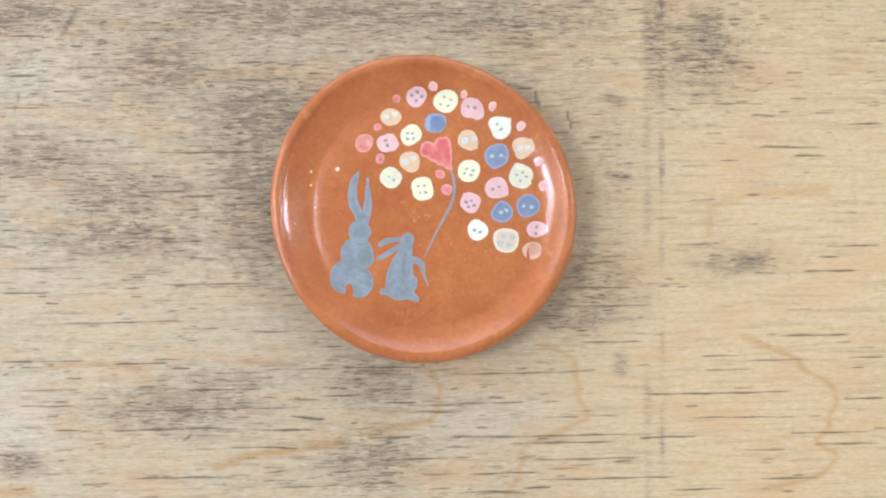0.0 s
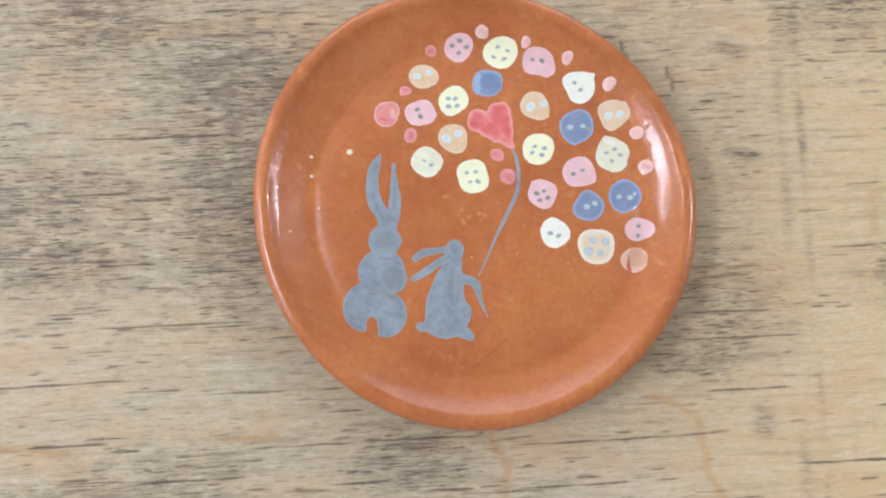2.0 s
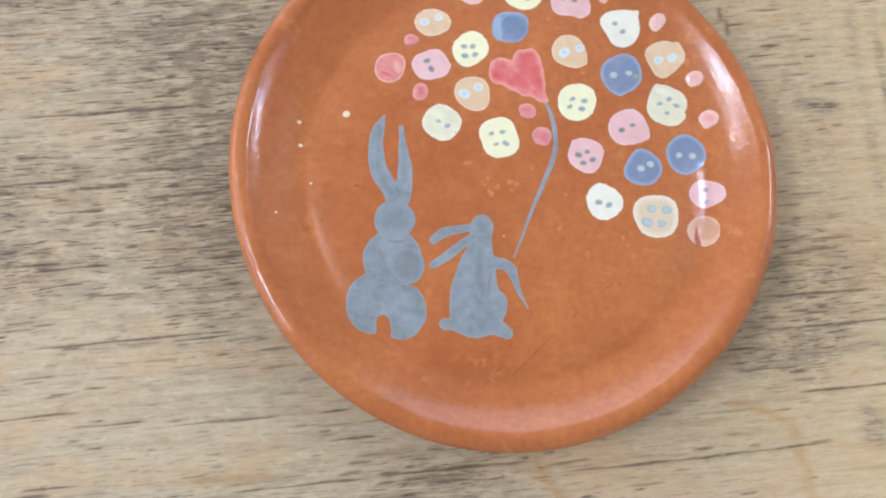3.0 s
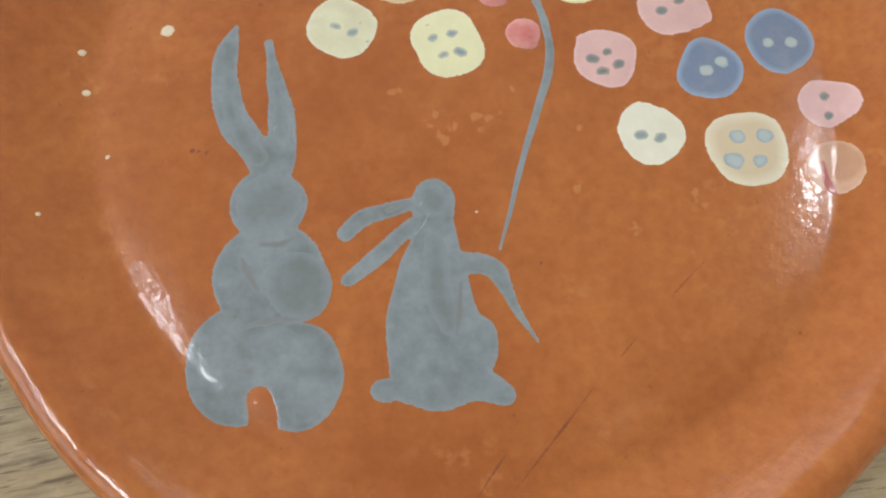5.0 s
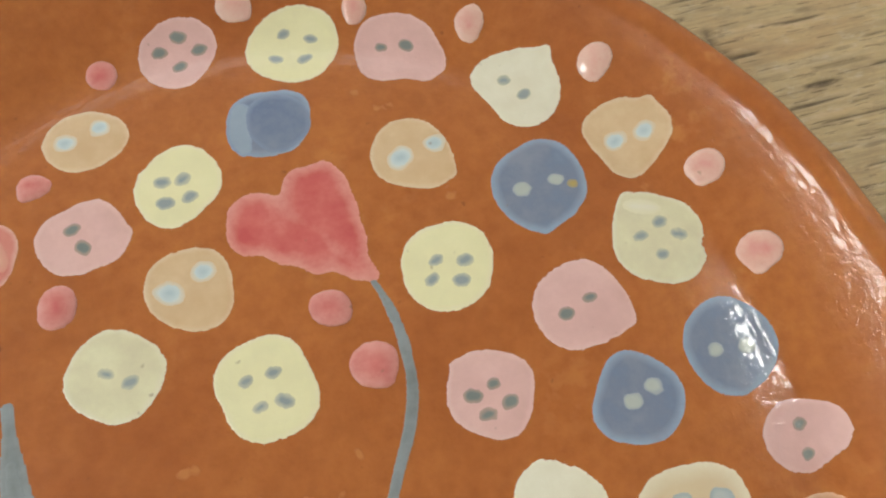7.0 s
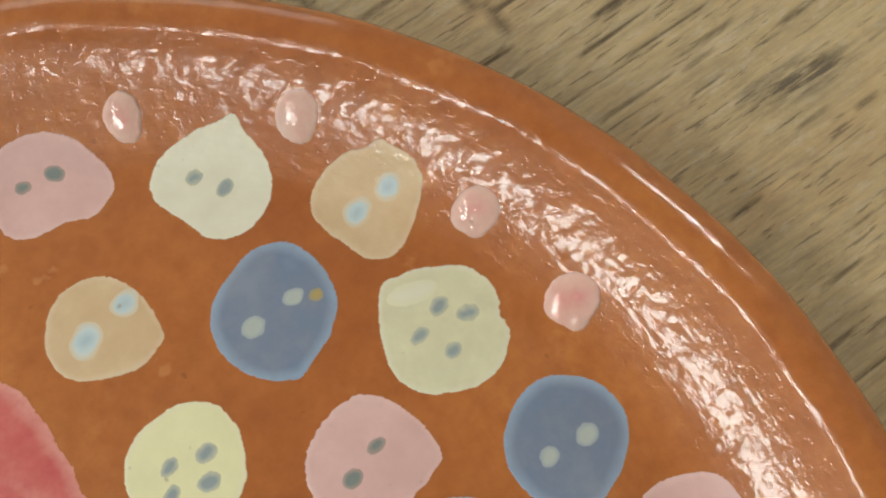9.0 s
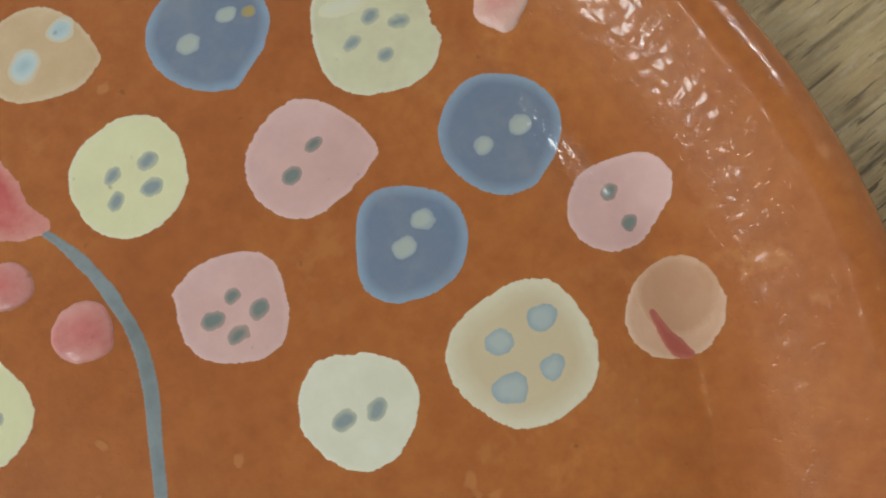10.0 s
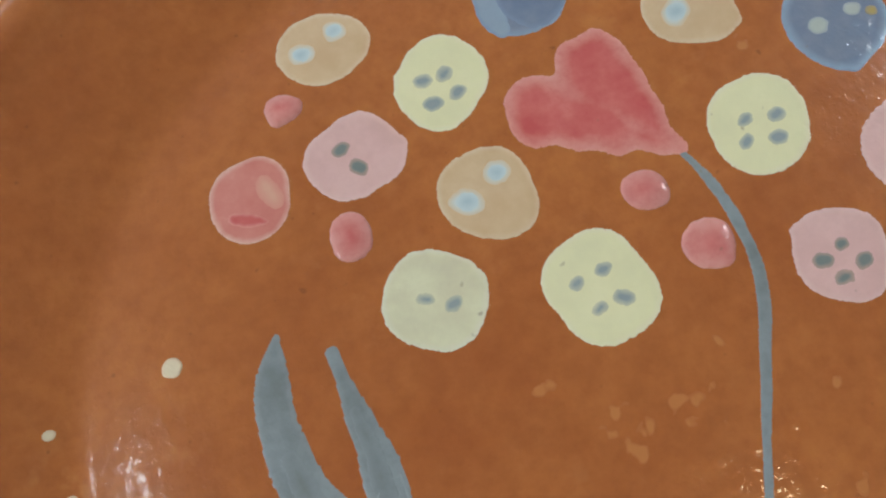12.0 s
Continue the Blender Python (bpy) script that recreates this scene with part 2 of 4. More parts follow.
WOOD = wood_material()
CLAY = clay_material()
PAINT = {
    "cream": paint_material("cream_paint", (0.86, 0.80, 0.48), (0.80, 0.74, 0.45), (0.84, 0.76, 0.54)),
    "ivory": paint_material("ivory_paint", (0.78, 0.73, 0.48), (0.69, 0.62, 0.42), (0.80, 0.75, 0.58)),
    "white": paint_material("white_paint", (0.85, 0.80, 0.64), (0.79, 0.73, 0.56), (0.84, 0.78, 0.62)),
    "pink": paint_material("pink_paint", (0.77, 0.48, 0.44), (0.69, 0.42, 0.38), (0.80, 0.55, 0.50)),
    "peach": paint_material("peach_paint", (0.72, 0.52, 0.31), (0.65, 0.44, 0.25), (0.76, 0.60, 0.42)),
    "peach_pale": paint_material("pale_peach_paint", (0.63, 0.45, 0.25), (0.70, 0.56, 0.36), (0.79, 0.70, 0.52), 0.85, (0.1, 1.2)),
    "blue": paint_material("blue_paint", (0.165, 0.20, 0.295), (0.25, 0.275, 0.345), (0.31, 0.39, 0.51), 0.85, (0.15, 1.0)),
    "salmon": paint_material("salmon_paint", (0.72, 0.45, 0.30), (0.67, 0.39, 0.25), (0.79, 0.56, 0.41)),
    "rose": paint_material("rose_paint", (0.69, 0.28, 0.225), (0.62, 0.20, 0.16), (0.78, 0.53, 0.43)),
    "red": paint_material("red_paint", (0.68, 0.185, 0.16), (0.58, 0.10, 0.09), (0.75, 0.36, 0.30)),
    "grey": paint_material("grey_blue_paint", (0.285, 0.312, 0.325), (0.195, 0.208, 0.208), (0.30, 0.325, 0.335), 0.85, (-0.2, 0.9)),
    "grey_deep": paint_material("second_grey_coat", (0.235, 0.252, 0.256), (0.195, 0.203, 0.198), (0.262, 0.287, 0.298), 0.85, (0.05, 0.9)),
    "blue_deep": paint_material("deep_blue_paint", (0.15, 0.19, 0.30), (0.23, 0.265, 0.35), (0.25, 0.31, 0.43), 0.85, (0.0, 0.8)),
    "blue_light": paint_material("thin_blue_paint", (0.30, 0.36, 0.45), (0.34, 0.40, 0.48), (0.25, 0.32, 0.45), 0.85, (-0.2, 0.8)),
    "salmon_deep": paint_material("brown_salmon_paint", (0.63, 0.36, 0.22), (0.58, 0.31, 0.18), (0.70, 0.43, 0.28), 0.85, (0.0, 0.9)),
    "washed": paint_material("thin_white_wash", (0.82, 0.77, 0.62), (0.80, 0.74, 0.56), (0.79, 0.73, 0.50), 0.85, (0.0, 1.0)),
    "rose_pale": paint_material("pale_rose_paint", (0.72, 0.40, 0.28), (0.70, 0.36, 0.26), (0.68, 0.28, 0.22), 0.85, (0.0, 1.0)),
    "hole_grey": paint_material("dark_grey_paint", (0.195, 0.225, 0.21), (0.235, 0.25, 0.23), (0.52, 0.34, 0.27), 0.85, (0.0, 0.75)),
    "hole_blue": paint_material("blue_grey_paint", (0.29, 0.33, 0.34), (0.33, 0.36, 0.35), (0.66, 0.62, 0.42), 0.85, (0.0, 0.85)),
    "hole_pale": paint_material("pale_blue_paint", (0.46, 0.56, 0.60), (0.50, 0.59, 0.62), (0.64, 0.70, 0.70), 0.85, (0.0, 0.9)),
    "hole_halo": paint_material("pale_blue_wash", (0.68, 0.72, 0.71), (0.64, 0.67, 0.64), (0.72, 0.55, 0.35), 0.85, (0.05, 0.95)),
    "hole_white": paint_material("pale_grey_paint", (0.50, 0.53, 0.48), (0.45, 0.48, 0.43), (0.34, 0.36, 0.42), 0.85, (0.0, 0.7)),
    "hole_patch": paint_material("blue_grey_patch_paint", (0.45, 0.50, 0.50), (0.52, 0.54, 0.50), (0.36, 0.41, 0.44), 0.85, (0.1, 0.8)),
    "drop_pale": paint_material("pale_raised_paint", (0.77, 0.44, 0.36), (0.71, 0.30, 0.25), (0.80, 0.56, 0.45), 1.0),
    "heart_dark": paint_material("dark_red_paint", (0.54, 0.075, 0.07), (0.56, 0.09, 0.08), (0.63, 0.148, 0.128), 0.85, (0.2, 1.6)),
    "brush_dark": paint_material("thin_grey_paint", (0.215, 0.20, 0.18), (0.235, 0.235, 0.23), (0.25, 0.265, 0.27), 0.8, (0.0, 1.0)),
    "brush_pale": paint_material("pale_grey_line_paint", (0.36, 0.39, 0.40), (0.33, 0.355, 0.365), (0.29, 0.315, 0.325), 0.8),
    "ochre": paint_material("ochre_paint", (0.50, 0.36, 0.10), (0.42, 0.32, 0.14), (0.34, 0.30, 0.24)),
    "slit": paint_material("brick_red_paint", (0.47, 0.115, 0.085), (0.42, 0.09, 0.06), (0.55, 0.19, 0.13)),
    "brown": paint_material("brown_slip_and_scratch_shade", (0.17, 0.06, 0.02), (0.22, 0.07, 0.02), (0.32, 0.085, 0.018), 0.8, (0.0, 1.0)),
    "pale_slip": paint_material("pale_slip", (0.57, 0.215, 0.062), (0.52, 0.18, 0.047), (0.43, 0.13, 0.028), 0.8, (0.1, 1.3)),
    "drop": paint_material("raised_pink_paint", (0.66, 0.19, 0.17), (0.55, 0.11, 0.10), (0.72, 0.34, 0.29), 1.0),
    "fleck": paint_material("cream_fleck_paint", (0.80, 0.68, 0.48), (0.74, 0.60, 0.40), (0.72, 0.52, 0.34)),
}
WALL_PAINT = plain("white_wall_paint", (0.72, 0.70, 0.67))
FLOOR_TILE = plain("floor_screed", (0.30, 0.27, 0.24), 0.6, 12.0, 0.25)
METAL = plain("white_lamp_metal", (0.75, 0.75, 0.74), 0.4, 60.0, 0.04)
LEG_WOOD = plain("table_leg_wood", (0.30, 0.20, 0.11), 0.6, 30.0, 0.3)


def glow(name, colour, strength):
    m, nt, p = material(name)
    p.inputs["Base Color"].default_value = (0.8, 0.8, 0.8, 1)
    p.inputs["Emission Color"].default_value = (*colour, 1)
    p.inputs["Emission Strength"].default_value = strength
    return m


# ---- building helpers ----
def part(name, bm, mat, parent=None, label="", smooth=False):
    me = bpy.data.meshes.new(name)
    bm.to_mesh(me)
    bm.free()
    me.materials.append(mat)
    if smooth:
        me.shade_smooth()
    ob = new(name, me)
    if parent is not None:
        ob.parent = parent
    if label:
        ob["label"] = label
    return ob


def box(x0, x1, y0, y1, z0, z1, bevel=0.0):
    bm = bmesh.new()
    bmesh.ops.create_cube(bm, size=1)
    bmesh.ops.scale(bm, vec=(x1 - x0, y1 - y0, z1 - z0), verts=bm.verts)
    bmesh.ops.translate(bm, vec=((x0 + x1) / 2, (y0 + y1) / 2, (z0 + z1) / 2), verts=bm.verts)
    if bevel:
        bmesh.ops.bevel(bm, geom=bm.edges[:], offset=bevel, segments=2, affect="EDGES")
    return bm


# ---- the room ----
def wall_box(side, u0, u1, o0, o1, z0, z1):
    (x0, y0, _), (x1, y1, _) = turned(side, u0, o0, 0), turned(side, u1, o1, 0)
    return box(min(x0, x1), max(x0, x1), min(y0, y1), max(y0, y1), z0, z1)


def room():
    top = CEIL + 0.012
    for i, side in enumerate(("wall_north", "wall_south", "wall_west", "wall_east")):
        end = 2.6 if i < 2 else 2.75
        if side not in WINDOWS:
            tagged(part(side, wall_box(side, -end, end, 2.6, 2.75, -TABLE_H, top), WALL_PAINT), "plain off-white painted wall of the room", "wall", kind="structure")
            continue
        u0, u1, z0, z1 = WINDOWS[side][:4]
        bm = bmesh.new()
        for piece in ((-end, u0, -TABLE_H, top), (u1, end, -TABLE_H, top), (u0, u1, -TABLE_H, z0), (u0, u1, z1, top)):
            one = wall_box(side, piece[0], piece[1], 2.6, 2.75, *piece[2:])
            me = bpy.data.meshes.new("piece")
            one.to_mesh(me)
            one.free()
            bm.from_mesh(me)
            bpy.data.meshes.remove(me)
        tagged(part(side, bm, WALL_PAINT), "plain off-white painted wall with a window opening", "wall", kind="structure")
        win = tagged(new("window_%d" % i), "bright window in a slim white frame", "window", kind="structure")
        for piece in ((u0, u0 + 0.04, z0, z1), (u1 - 0.04, u1, z0, z1), (u0 + 0.04, u1 - 0.04, z0, z0 + 0.04), (u0 + 0.04, u1 - 0.04, z1 - 0.04, z1)):
            part("window_frame", wall_box(side, piece[0], piece[1], 2.61, 2.65, *piece[2:]), METAL, win)
    tagged(part("floor", box(-2.75, 2.75, -2.75, 2.75, -TABLE_H - 0.1, -TABLE_H), FLOOR_TILE), "plain grey-brown floor under the table", "floor", kind="structure")
    tagged(part("ceiling", box(-2.75, 2.75, -2.75, 2.75, CEIL + 0.012, CEIL + 0.13), WALL_PAINT), "plain white ceiling with light panels and lamps", "ceiling", kind="structure")


def light_panel(x, y, sx, sy, watts, colour):
    base = tagged(new("ceiling_light"), "oblong white light panel set on the ceiling", "lamp", "ceiling lights")
    base.location = (x, y, CEIL)
    w = 0.02
    for x0, x1, y0, y1 in ((-sx / 2 - w, -sx / 2, -sy / 2 - w, sy / 2 + w), (sx / 2, sx / 2 + w, -sy / 2 - w, sy / 2 + w),
                           (-sx / 2, sx / 2, -sy / 2 - w, -sy / 2), (-sx / 2, sx / 2, sy / 2, sy / 2 + w)):
        part("frame", box(x0, x1, y0, y1, -0.02, 0.012), METAL, base)
    part("diffuser", box(-sx / 2, sx / 2, -sy / 2, sy / 2, -0.004, 0.01), glow("panel_glow", colour, watts / (math.pi * sx * sy)), base, "glowing white diffuser")


def bulb_lamp(x, y, size, watts, colour):
    base = tagged(new("ceiling_spot"), "small warm round lamp on the ceiling", "lamp", "ceiling spots")
    base.location = (x, y, CEIL)
    bm = bmesh.new()
    bmesh.ops.create_cone(bm, cap_ends=True, segments=40, radius1=size * 0.75, radius2=size * 0.85, depth=0.02)
    bmesh.ops.translate(bm, vec=(0, 0, 0.001), verts=bm.verts)
    part("housing", bm, METAL, base)
    bm = bmesh.new()
    bmesh.ops.create_uvsphere(bm, u_segments=32, v_segments=16, radius=size / 2)
    bmesh.ops.translate(bm, vec=(0, 0, -0.045), verts=bm.verts)
    part("bulb", bm, glow("bulb_glow", colour, watts / (math.pi * math.pi * size * size)), base, "glowing warm bulb", True)


room()
for panel in PANELS:
    light_panel(*panel)
for lamp in BULBS:
    bulb_lamp(*lamp)


# ---- the table ----
# All in millimetres from the plate's middle. Checks in the veneer: from x, to x, y
CHECKS_LEFT = [
    (-258, -231, 111.2), (-258, -234, 86.5), (-165, -103, 38.5), (-255, -210, -31.7), (-226, -142, -65.1), (-164, -92, -42.5), (-255, -226, -47.0), (-116, -79, -71.7),
    (-243, -210, -114.6), (-188, -154, -90.1), (-98, -51, -94.9), (-187, -71, -118.1), (-176, -148, -105.1), (-190, -119, -129.5), (-101, -63, -131.4), (-118, -81, -141.2),
    (-179, -112, -158.5), (-206, -190, -161.5), (-97, -52, -165.2), (-65, -38, -110.9), (-254, -234, -87.7), (-143, -113, -106.3), (-234, -204, -88.0)]
CHECKS_FRONT = [
    (-51, 1, -94.2), (11, 106, -98.9), (13, 63, -116.7), (-26, -4, -115.9), (-11, 24, -121.7), (72, 95, -126.0), (17, 59, -137.2), (48, 126, -137.3), (51, 118, -141.7),
    (64, 134, -151.5), (26, 70, -159.4), (-3, 22, -159.0), (74, 154, -163.6), (21, 59, -170.4), (59, 77, -168.2), (-22, 15, -150.0), (131, 155, -139.6), (-34, -7, -136.8), (-38, -17, -163.7)]
CHECKS_RIGHT = [
    (87, 130, -47.2), (87, 141, -58.5), (220, 266, -78.2), (199, 236, -93.5), (170, 195, -90.6), (131, 228, -113.1), (162, 230, -128.1), (223, 275, -138.3), (238, 282, -145.4),
    (132, 168, -139.4), (195, 222, -148.3), (204, 242, -165.3), (149, 185, -171.4), (210, 251, 39.4), (233, 255, 34.3), (258, 285, -117.6), (262, 287, -92.3), (95, 135, -81.0),
    (173, 202, -99.0), (251, 287, -22.9), (236, 272, -38.7), (268, 293, 53.9), (207, 223, 60.0)]
# rings of the trunk that show as amber lines: strength, half width, then points
FIGURE_FRONT = [
    (0.8, 2.2, (4, -95), (8, -109), (7, -124), (-1, -128), (-19, -131), (-35, -134)),
    (0.7, 1.8, (72, -82), (83, -86), (91, -94), (95, -106), (96, -119), (99, -127), (90, -131), (77, -138), (59, -146), (57, -161), (51, -172)),
    (1.0, 2.4, (-127, -153), (-109, -147), (-85, -144), (-51, -139)),
]
FIGURE_SIDES = [
    (0.8, 1.8, (197, -79), (220, -88), (231, -93), (236, -99), (253, -111), (251, -126), (250, -135), (241, -144), (252, -153), (242, -164), (210, -171)),
    (0.5, 3.5, (-151, 82), (-127, 86), (-103, 89), (-78, 91)), (0.8, 1.6, (-224, -91), (-207, -90), (-191, -90), (-170, -93)),
    (0.55, 2.2, (179, -15), (179, 0), (203, 9), (231, 11), (254, 13)), (0.5, 2.2, (90, 105), (112, 107), (134, 111)),
    (0.4, 3.0, (-197, 119), (-169, 118), (-141, 119)), (0.8, 1.4, (-111, -90), (-87, -91)), (0.9, 3.5, (-262, -166), (-237, -164)),
]
# dark marks: x, y, half length, half width, turn, strength
MARKS = [
    (-244, -148, 17, 7.5, 0, 1.0), (-124, 37, 3.0, 2.4, 0, 1.6), (-197, 107, 3.0, 1.6, 5, 1.6), (-172, 131, 2.4, 1.2, 0, 1.5), (-189, 84, 1.6, 1.3, 0, 1.4), (-156, 86, 2.4, 1.2, 30, 1.2),
    (205, -32, 14, 6.0, 5, 0.9), (188, -36, 12, 5.0, 0, 0.45), (121, -95, 5.0, 8.0, 0, 0.9), (181, 122, 9.0, 6.0, 0, 0.75), (123, 22, 9.0, 2.6, -8, 1.0), (120, 70, 7.0, 4.0, -25, 0.75),
]
WORN = [
    (-180, 13, 36, 13, 0, 0.55), (-182, -14, 46, 12, 0, 0.55), (-101, 5, 26, 40, 0, 0.60), (-161, 93, 22, 20, 0, 0.50), (-250, 125, 26, 9, 0, 0.70), (-240, 35, 40, 12, 0, 0.45),
    (-150, -118, 46, 14, 0, 0.50), (-120, -100, 40, 9, 0, 0.30), (-30, -103, 24, 15, 0, 0.55), (-30, -150, 26, 16, 0, 0.55), (-60, 128, 90, 14, 0, 0.45), (-100, 62, 30, 24, 0, 0.60),
    (180, 100, 24, 26, 10, 0.62),
]
# worn patches at the back, darker ovals beside the plate's right edge
WORN_AND_DARKER = [
    (112, 60, 34, 30, 0, 0.06), (112, 10, 34, 38, 0, 0.14), (110, -45, 32, 24, 0, 0.46), (96, -66, 26, 9, 0, 0.50), (150, 110, 9, 42, 0, 0.45), (60, 122, 60, 12, 0, 0.40), (195, -32, 36, 14, 0, 0.35),
]


def stroke(*points):
    """A brush stroke through points (x, y, half width), rounded along a smooth curve: signed distance to its edge."""
    p = np.array(points, float)
    fine = []
    for i in range(len(p) - 1):
        a, b, c, d = p[max(i - 1, 0)], p[i], p[i + 1], p[min(i + 2, len(p) - 1)]
        for t in np.linspace(0, 1, 8, endpoint=False):
            fine.append(0.5 * (2 * b + (c - a) * t + (2 * a - 5 * b + 4 * c - d) * t * t + (3 * b - a - 3 * c + d) * t ** 3))
    fine.append(p[-1])
    fine = np.array(fine)

    def f(px, py):
        best = np.full(px.shape, 1e9)
        for (x0, y0, r0), (x1, y1, r1) in zip(fine, fine[1:]):
            dx, dy = x1 - x0, y1 - y0
            t = np.clip(((px - x0) * dx + (py - y0) * dy) / (dx * dx + dy * dy + 1e-9), 0, 1)
            best = np.minimum(best, np.hypot(px - x0 - t * dx, py - y0 - t * dy) - (r0 + (r1 - r0) * t))
        return best
    return f


def laid(gx, gy, x, y, a, b, turn, power=2.0):
    """A soft oval, 1 in its middle."""
    c, s = math.cos(radians(turn)), math.sin(radians(turn))
    u, v = ((gx - x) * c + (gy - y) * s) / a, ((gy - y) * c - (gx - x) * s) / b
    return np.exp(-(u * u + v * v) ** (power / 2))


def board_surface():
    """The dense middle of the board: grid in millimetres, and what wear and growth left on it."""
    xs = np.r_[-750, -480, np.arange(-310, 325, 1.8), 480, 750]
    ys = np.r_[-450, -330, np.arange(-205, 200, 0.36), 330, 450]
    gx, gy = np.meshgrid(xs, ys, indexing="ij")
    rng = np.random.RandomState(5)
    crack, worn, mark, amber = (np.zeros_like(gx) for _ in range(4))
    for x, y, a, b, turn, s in WORN + WORN_AND_DARKER:
        worn = np.maximum(worn, s * laid(gx, gy, x, y, a, b, turn)) + 0.35 * np.minimum(worn, s * laid(gx, gy, x, y, a, b, turn))
    # whole board: tone deepens towards the back, cleaner to the right
    worn = np.clip(worn + 0.20 + 0.14 * np.clip(gy / 120, -0.4, 1) - 0.20 * np.clip((gx - 60) / 80, 0, 1), 0, 1)
    for x, y, a, b, turn, s in MARKS:
        mark = np.maximum(mark, np.clip(s * laid(gx, gy, x, y, a, b, turn, 3.0), 0, 1))
    # two passes of a saw across the grain, deeper in places
    for along, half, s in ((149.0, 1.6, 1.0), (140.0, 2.6, 0.6)):
        bite = 0.5 + 0.30 * np.sin(gy / 9.0 + along) + 0.25 * np.sin(gy / 23.0 + 1.0) + 0.25 * np.clip((gy - 60) / 60, -1, 1)
        mark = np.maximum(mark, s * np.clip(bite, 0.05, 1) * np.exp(-((gx - along - 0.026 * gy) / half) ** 2))
    pale = 0.5 * laid(gx, gy, -262, -124, 42, 26, 0, 3.0) + 0.35 * laid(gx, gy, -235, 85, 40, 26, 0, 3.0) + 0.3 * laid(gx, gy, 40, -125, 50, 26, 0, 3.0)

    def scratch(x0, x1, y, width, s, slope=0.0):
        i0, i1 = np.searchsorted(xs, (x0, x1))
        j0, j1 = np.searchsorted(ys, (y - 4 - abs(slope) * (x1 - x0), y + 4 + abs(slope) * (x1 - x0)))
        if i1 - i0 < 2 or j1 - j0 < 2:
            return
        px, py = gx[i0:i1, j0:j1], gy[i0:i1, j0:j1]
        u = (px - (x0 + x1) / 2) / ((x1 - x0) / 2)
        wander = 0.22 * np.sin(px / 17.0 + y) + 0.10 * np.sin(px / 4.1 + 2.0 * y)
        wide = width * (0.35 + 0.65 * np.sqrt(np.clip(1 - u * u, 0, 1))) * (0.85 + 0.3 * np.sin(px / 4.3 + 3 * y))
        line = s * np.clip(1.6 - 1.3 * np.abs(py - y - slope * (px - (x0 + x1) / 2) - wander) / wide, 0, 1) * np.clip((1 - np.abs(u)) * 6, 0, 1)
        crack[i0:i1, j0:j1] = np.maximum(crack[i0:i1, j0:j1], line)
    for x0, x1, y in CHECKS_LEFT + CHECKS_FRONT + CHECKS_RIGHT:
        scratch(x0, x1, y, rng.uniform(0.45, 0.75), rng.uniform(0.85, 1.0), rng.uniform(-0.008, 0.008))
    scratch(-82, -60, -124, 0.9, 1.0, -0.12)
    # short open pores: many where the board is worn, few on the clean side
    for _ in range(8000):
        x, y = rng.uniform(-300, 310), rng.uniform(-200, 195)
        here = worn[np.searchsorted(xs, x), np.searchsorted(ys, y)]
        if rng.uniform() > 0.05 + 1.5 * here:
            continue
        half = min(rng.lognormal(1.2, 0.6), 20)
        scratch(x - half, x + half, y, rng.uniform(0.30, 0.60), rng.uniform(0.4, 1.0), rng.uniform(-0.01, 0.01))
    # blows across the grain
    for x, y, a, b, turn, s in ((-217, 120, 11.0, 1.7, 61, 0.55), (92.5, 57, 7.0, 0.9, 104, 0.75), (72, 71, 6.0, 1.1, 102, 0.8), (-247.5, 71, 7.0, 0.8, 76, 0.4), (-143, -135, 3.5, 0.8, 38, 0.8)):
        crack = np.maximum(crack, s * np.clip(1.6 * laid(gx, gy, x, y, a, b, turn, 4.0), 0, 1))
    for s, half, *points in FIGURE_FRONT + FIGURE_SIDES:
        near = stroke(*[(x, y, 0.0) for x, y in points])
        sway = 1.3 * np.sin(gy / 5.3 + gx / 31) + 0.8 * np.sin(gy / 2.3 + 1.0)
        amber = np.maximum(amber, s * np.exp(-(near(gx + sway, gy) / half) ** 2))
    return xs, ys, dict(worn=worn, crack=crack, mark=np.clip(mark, 0, 1), amber=amber, pale=np.clip(pale, 0, 1))


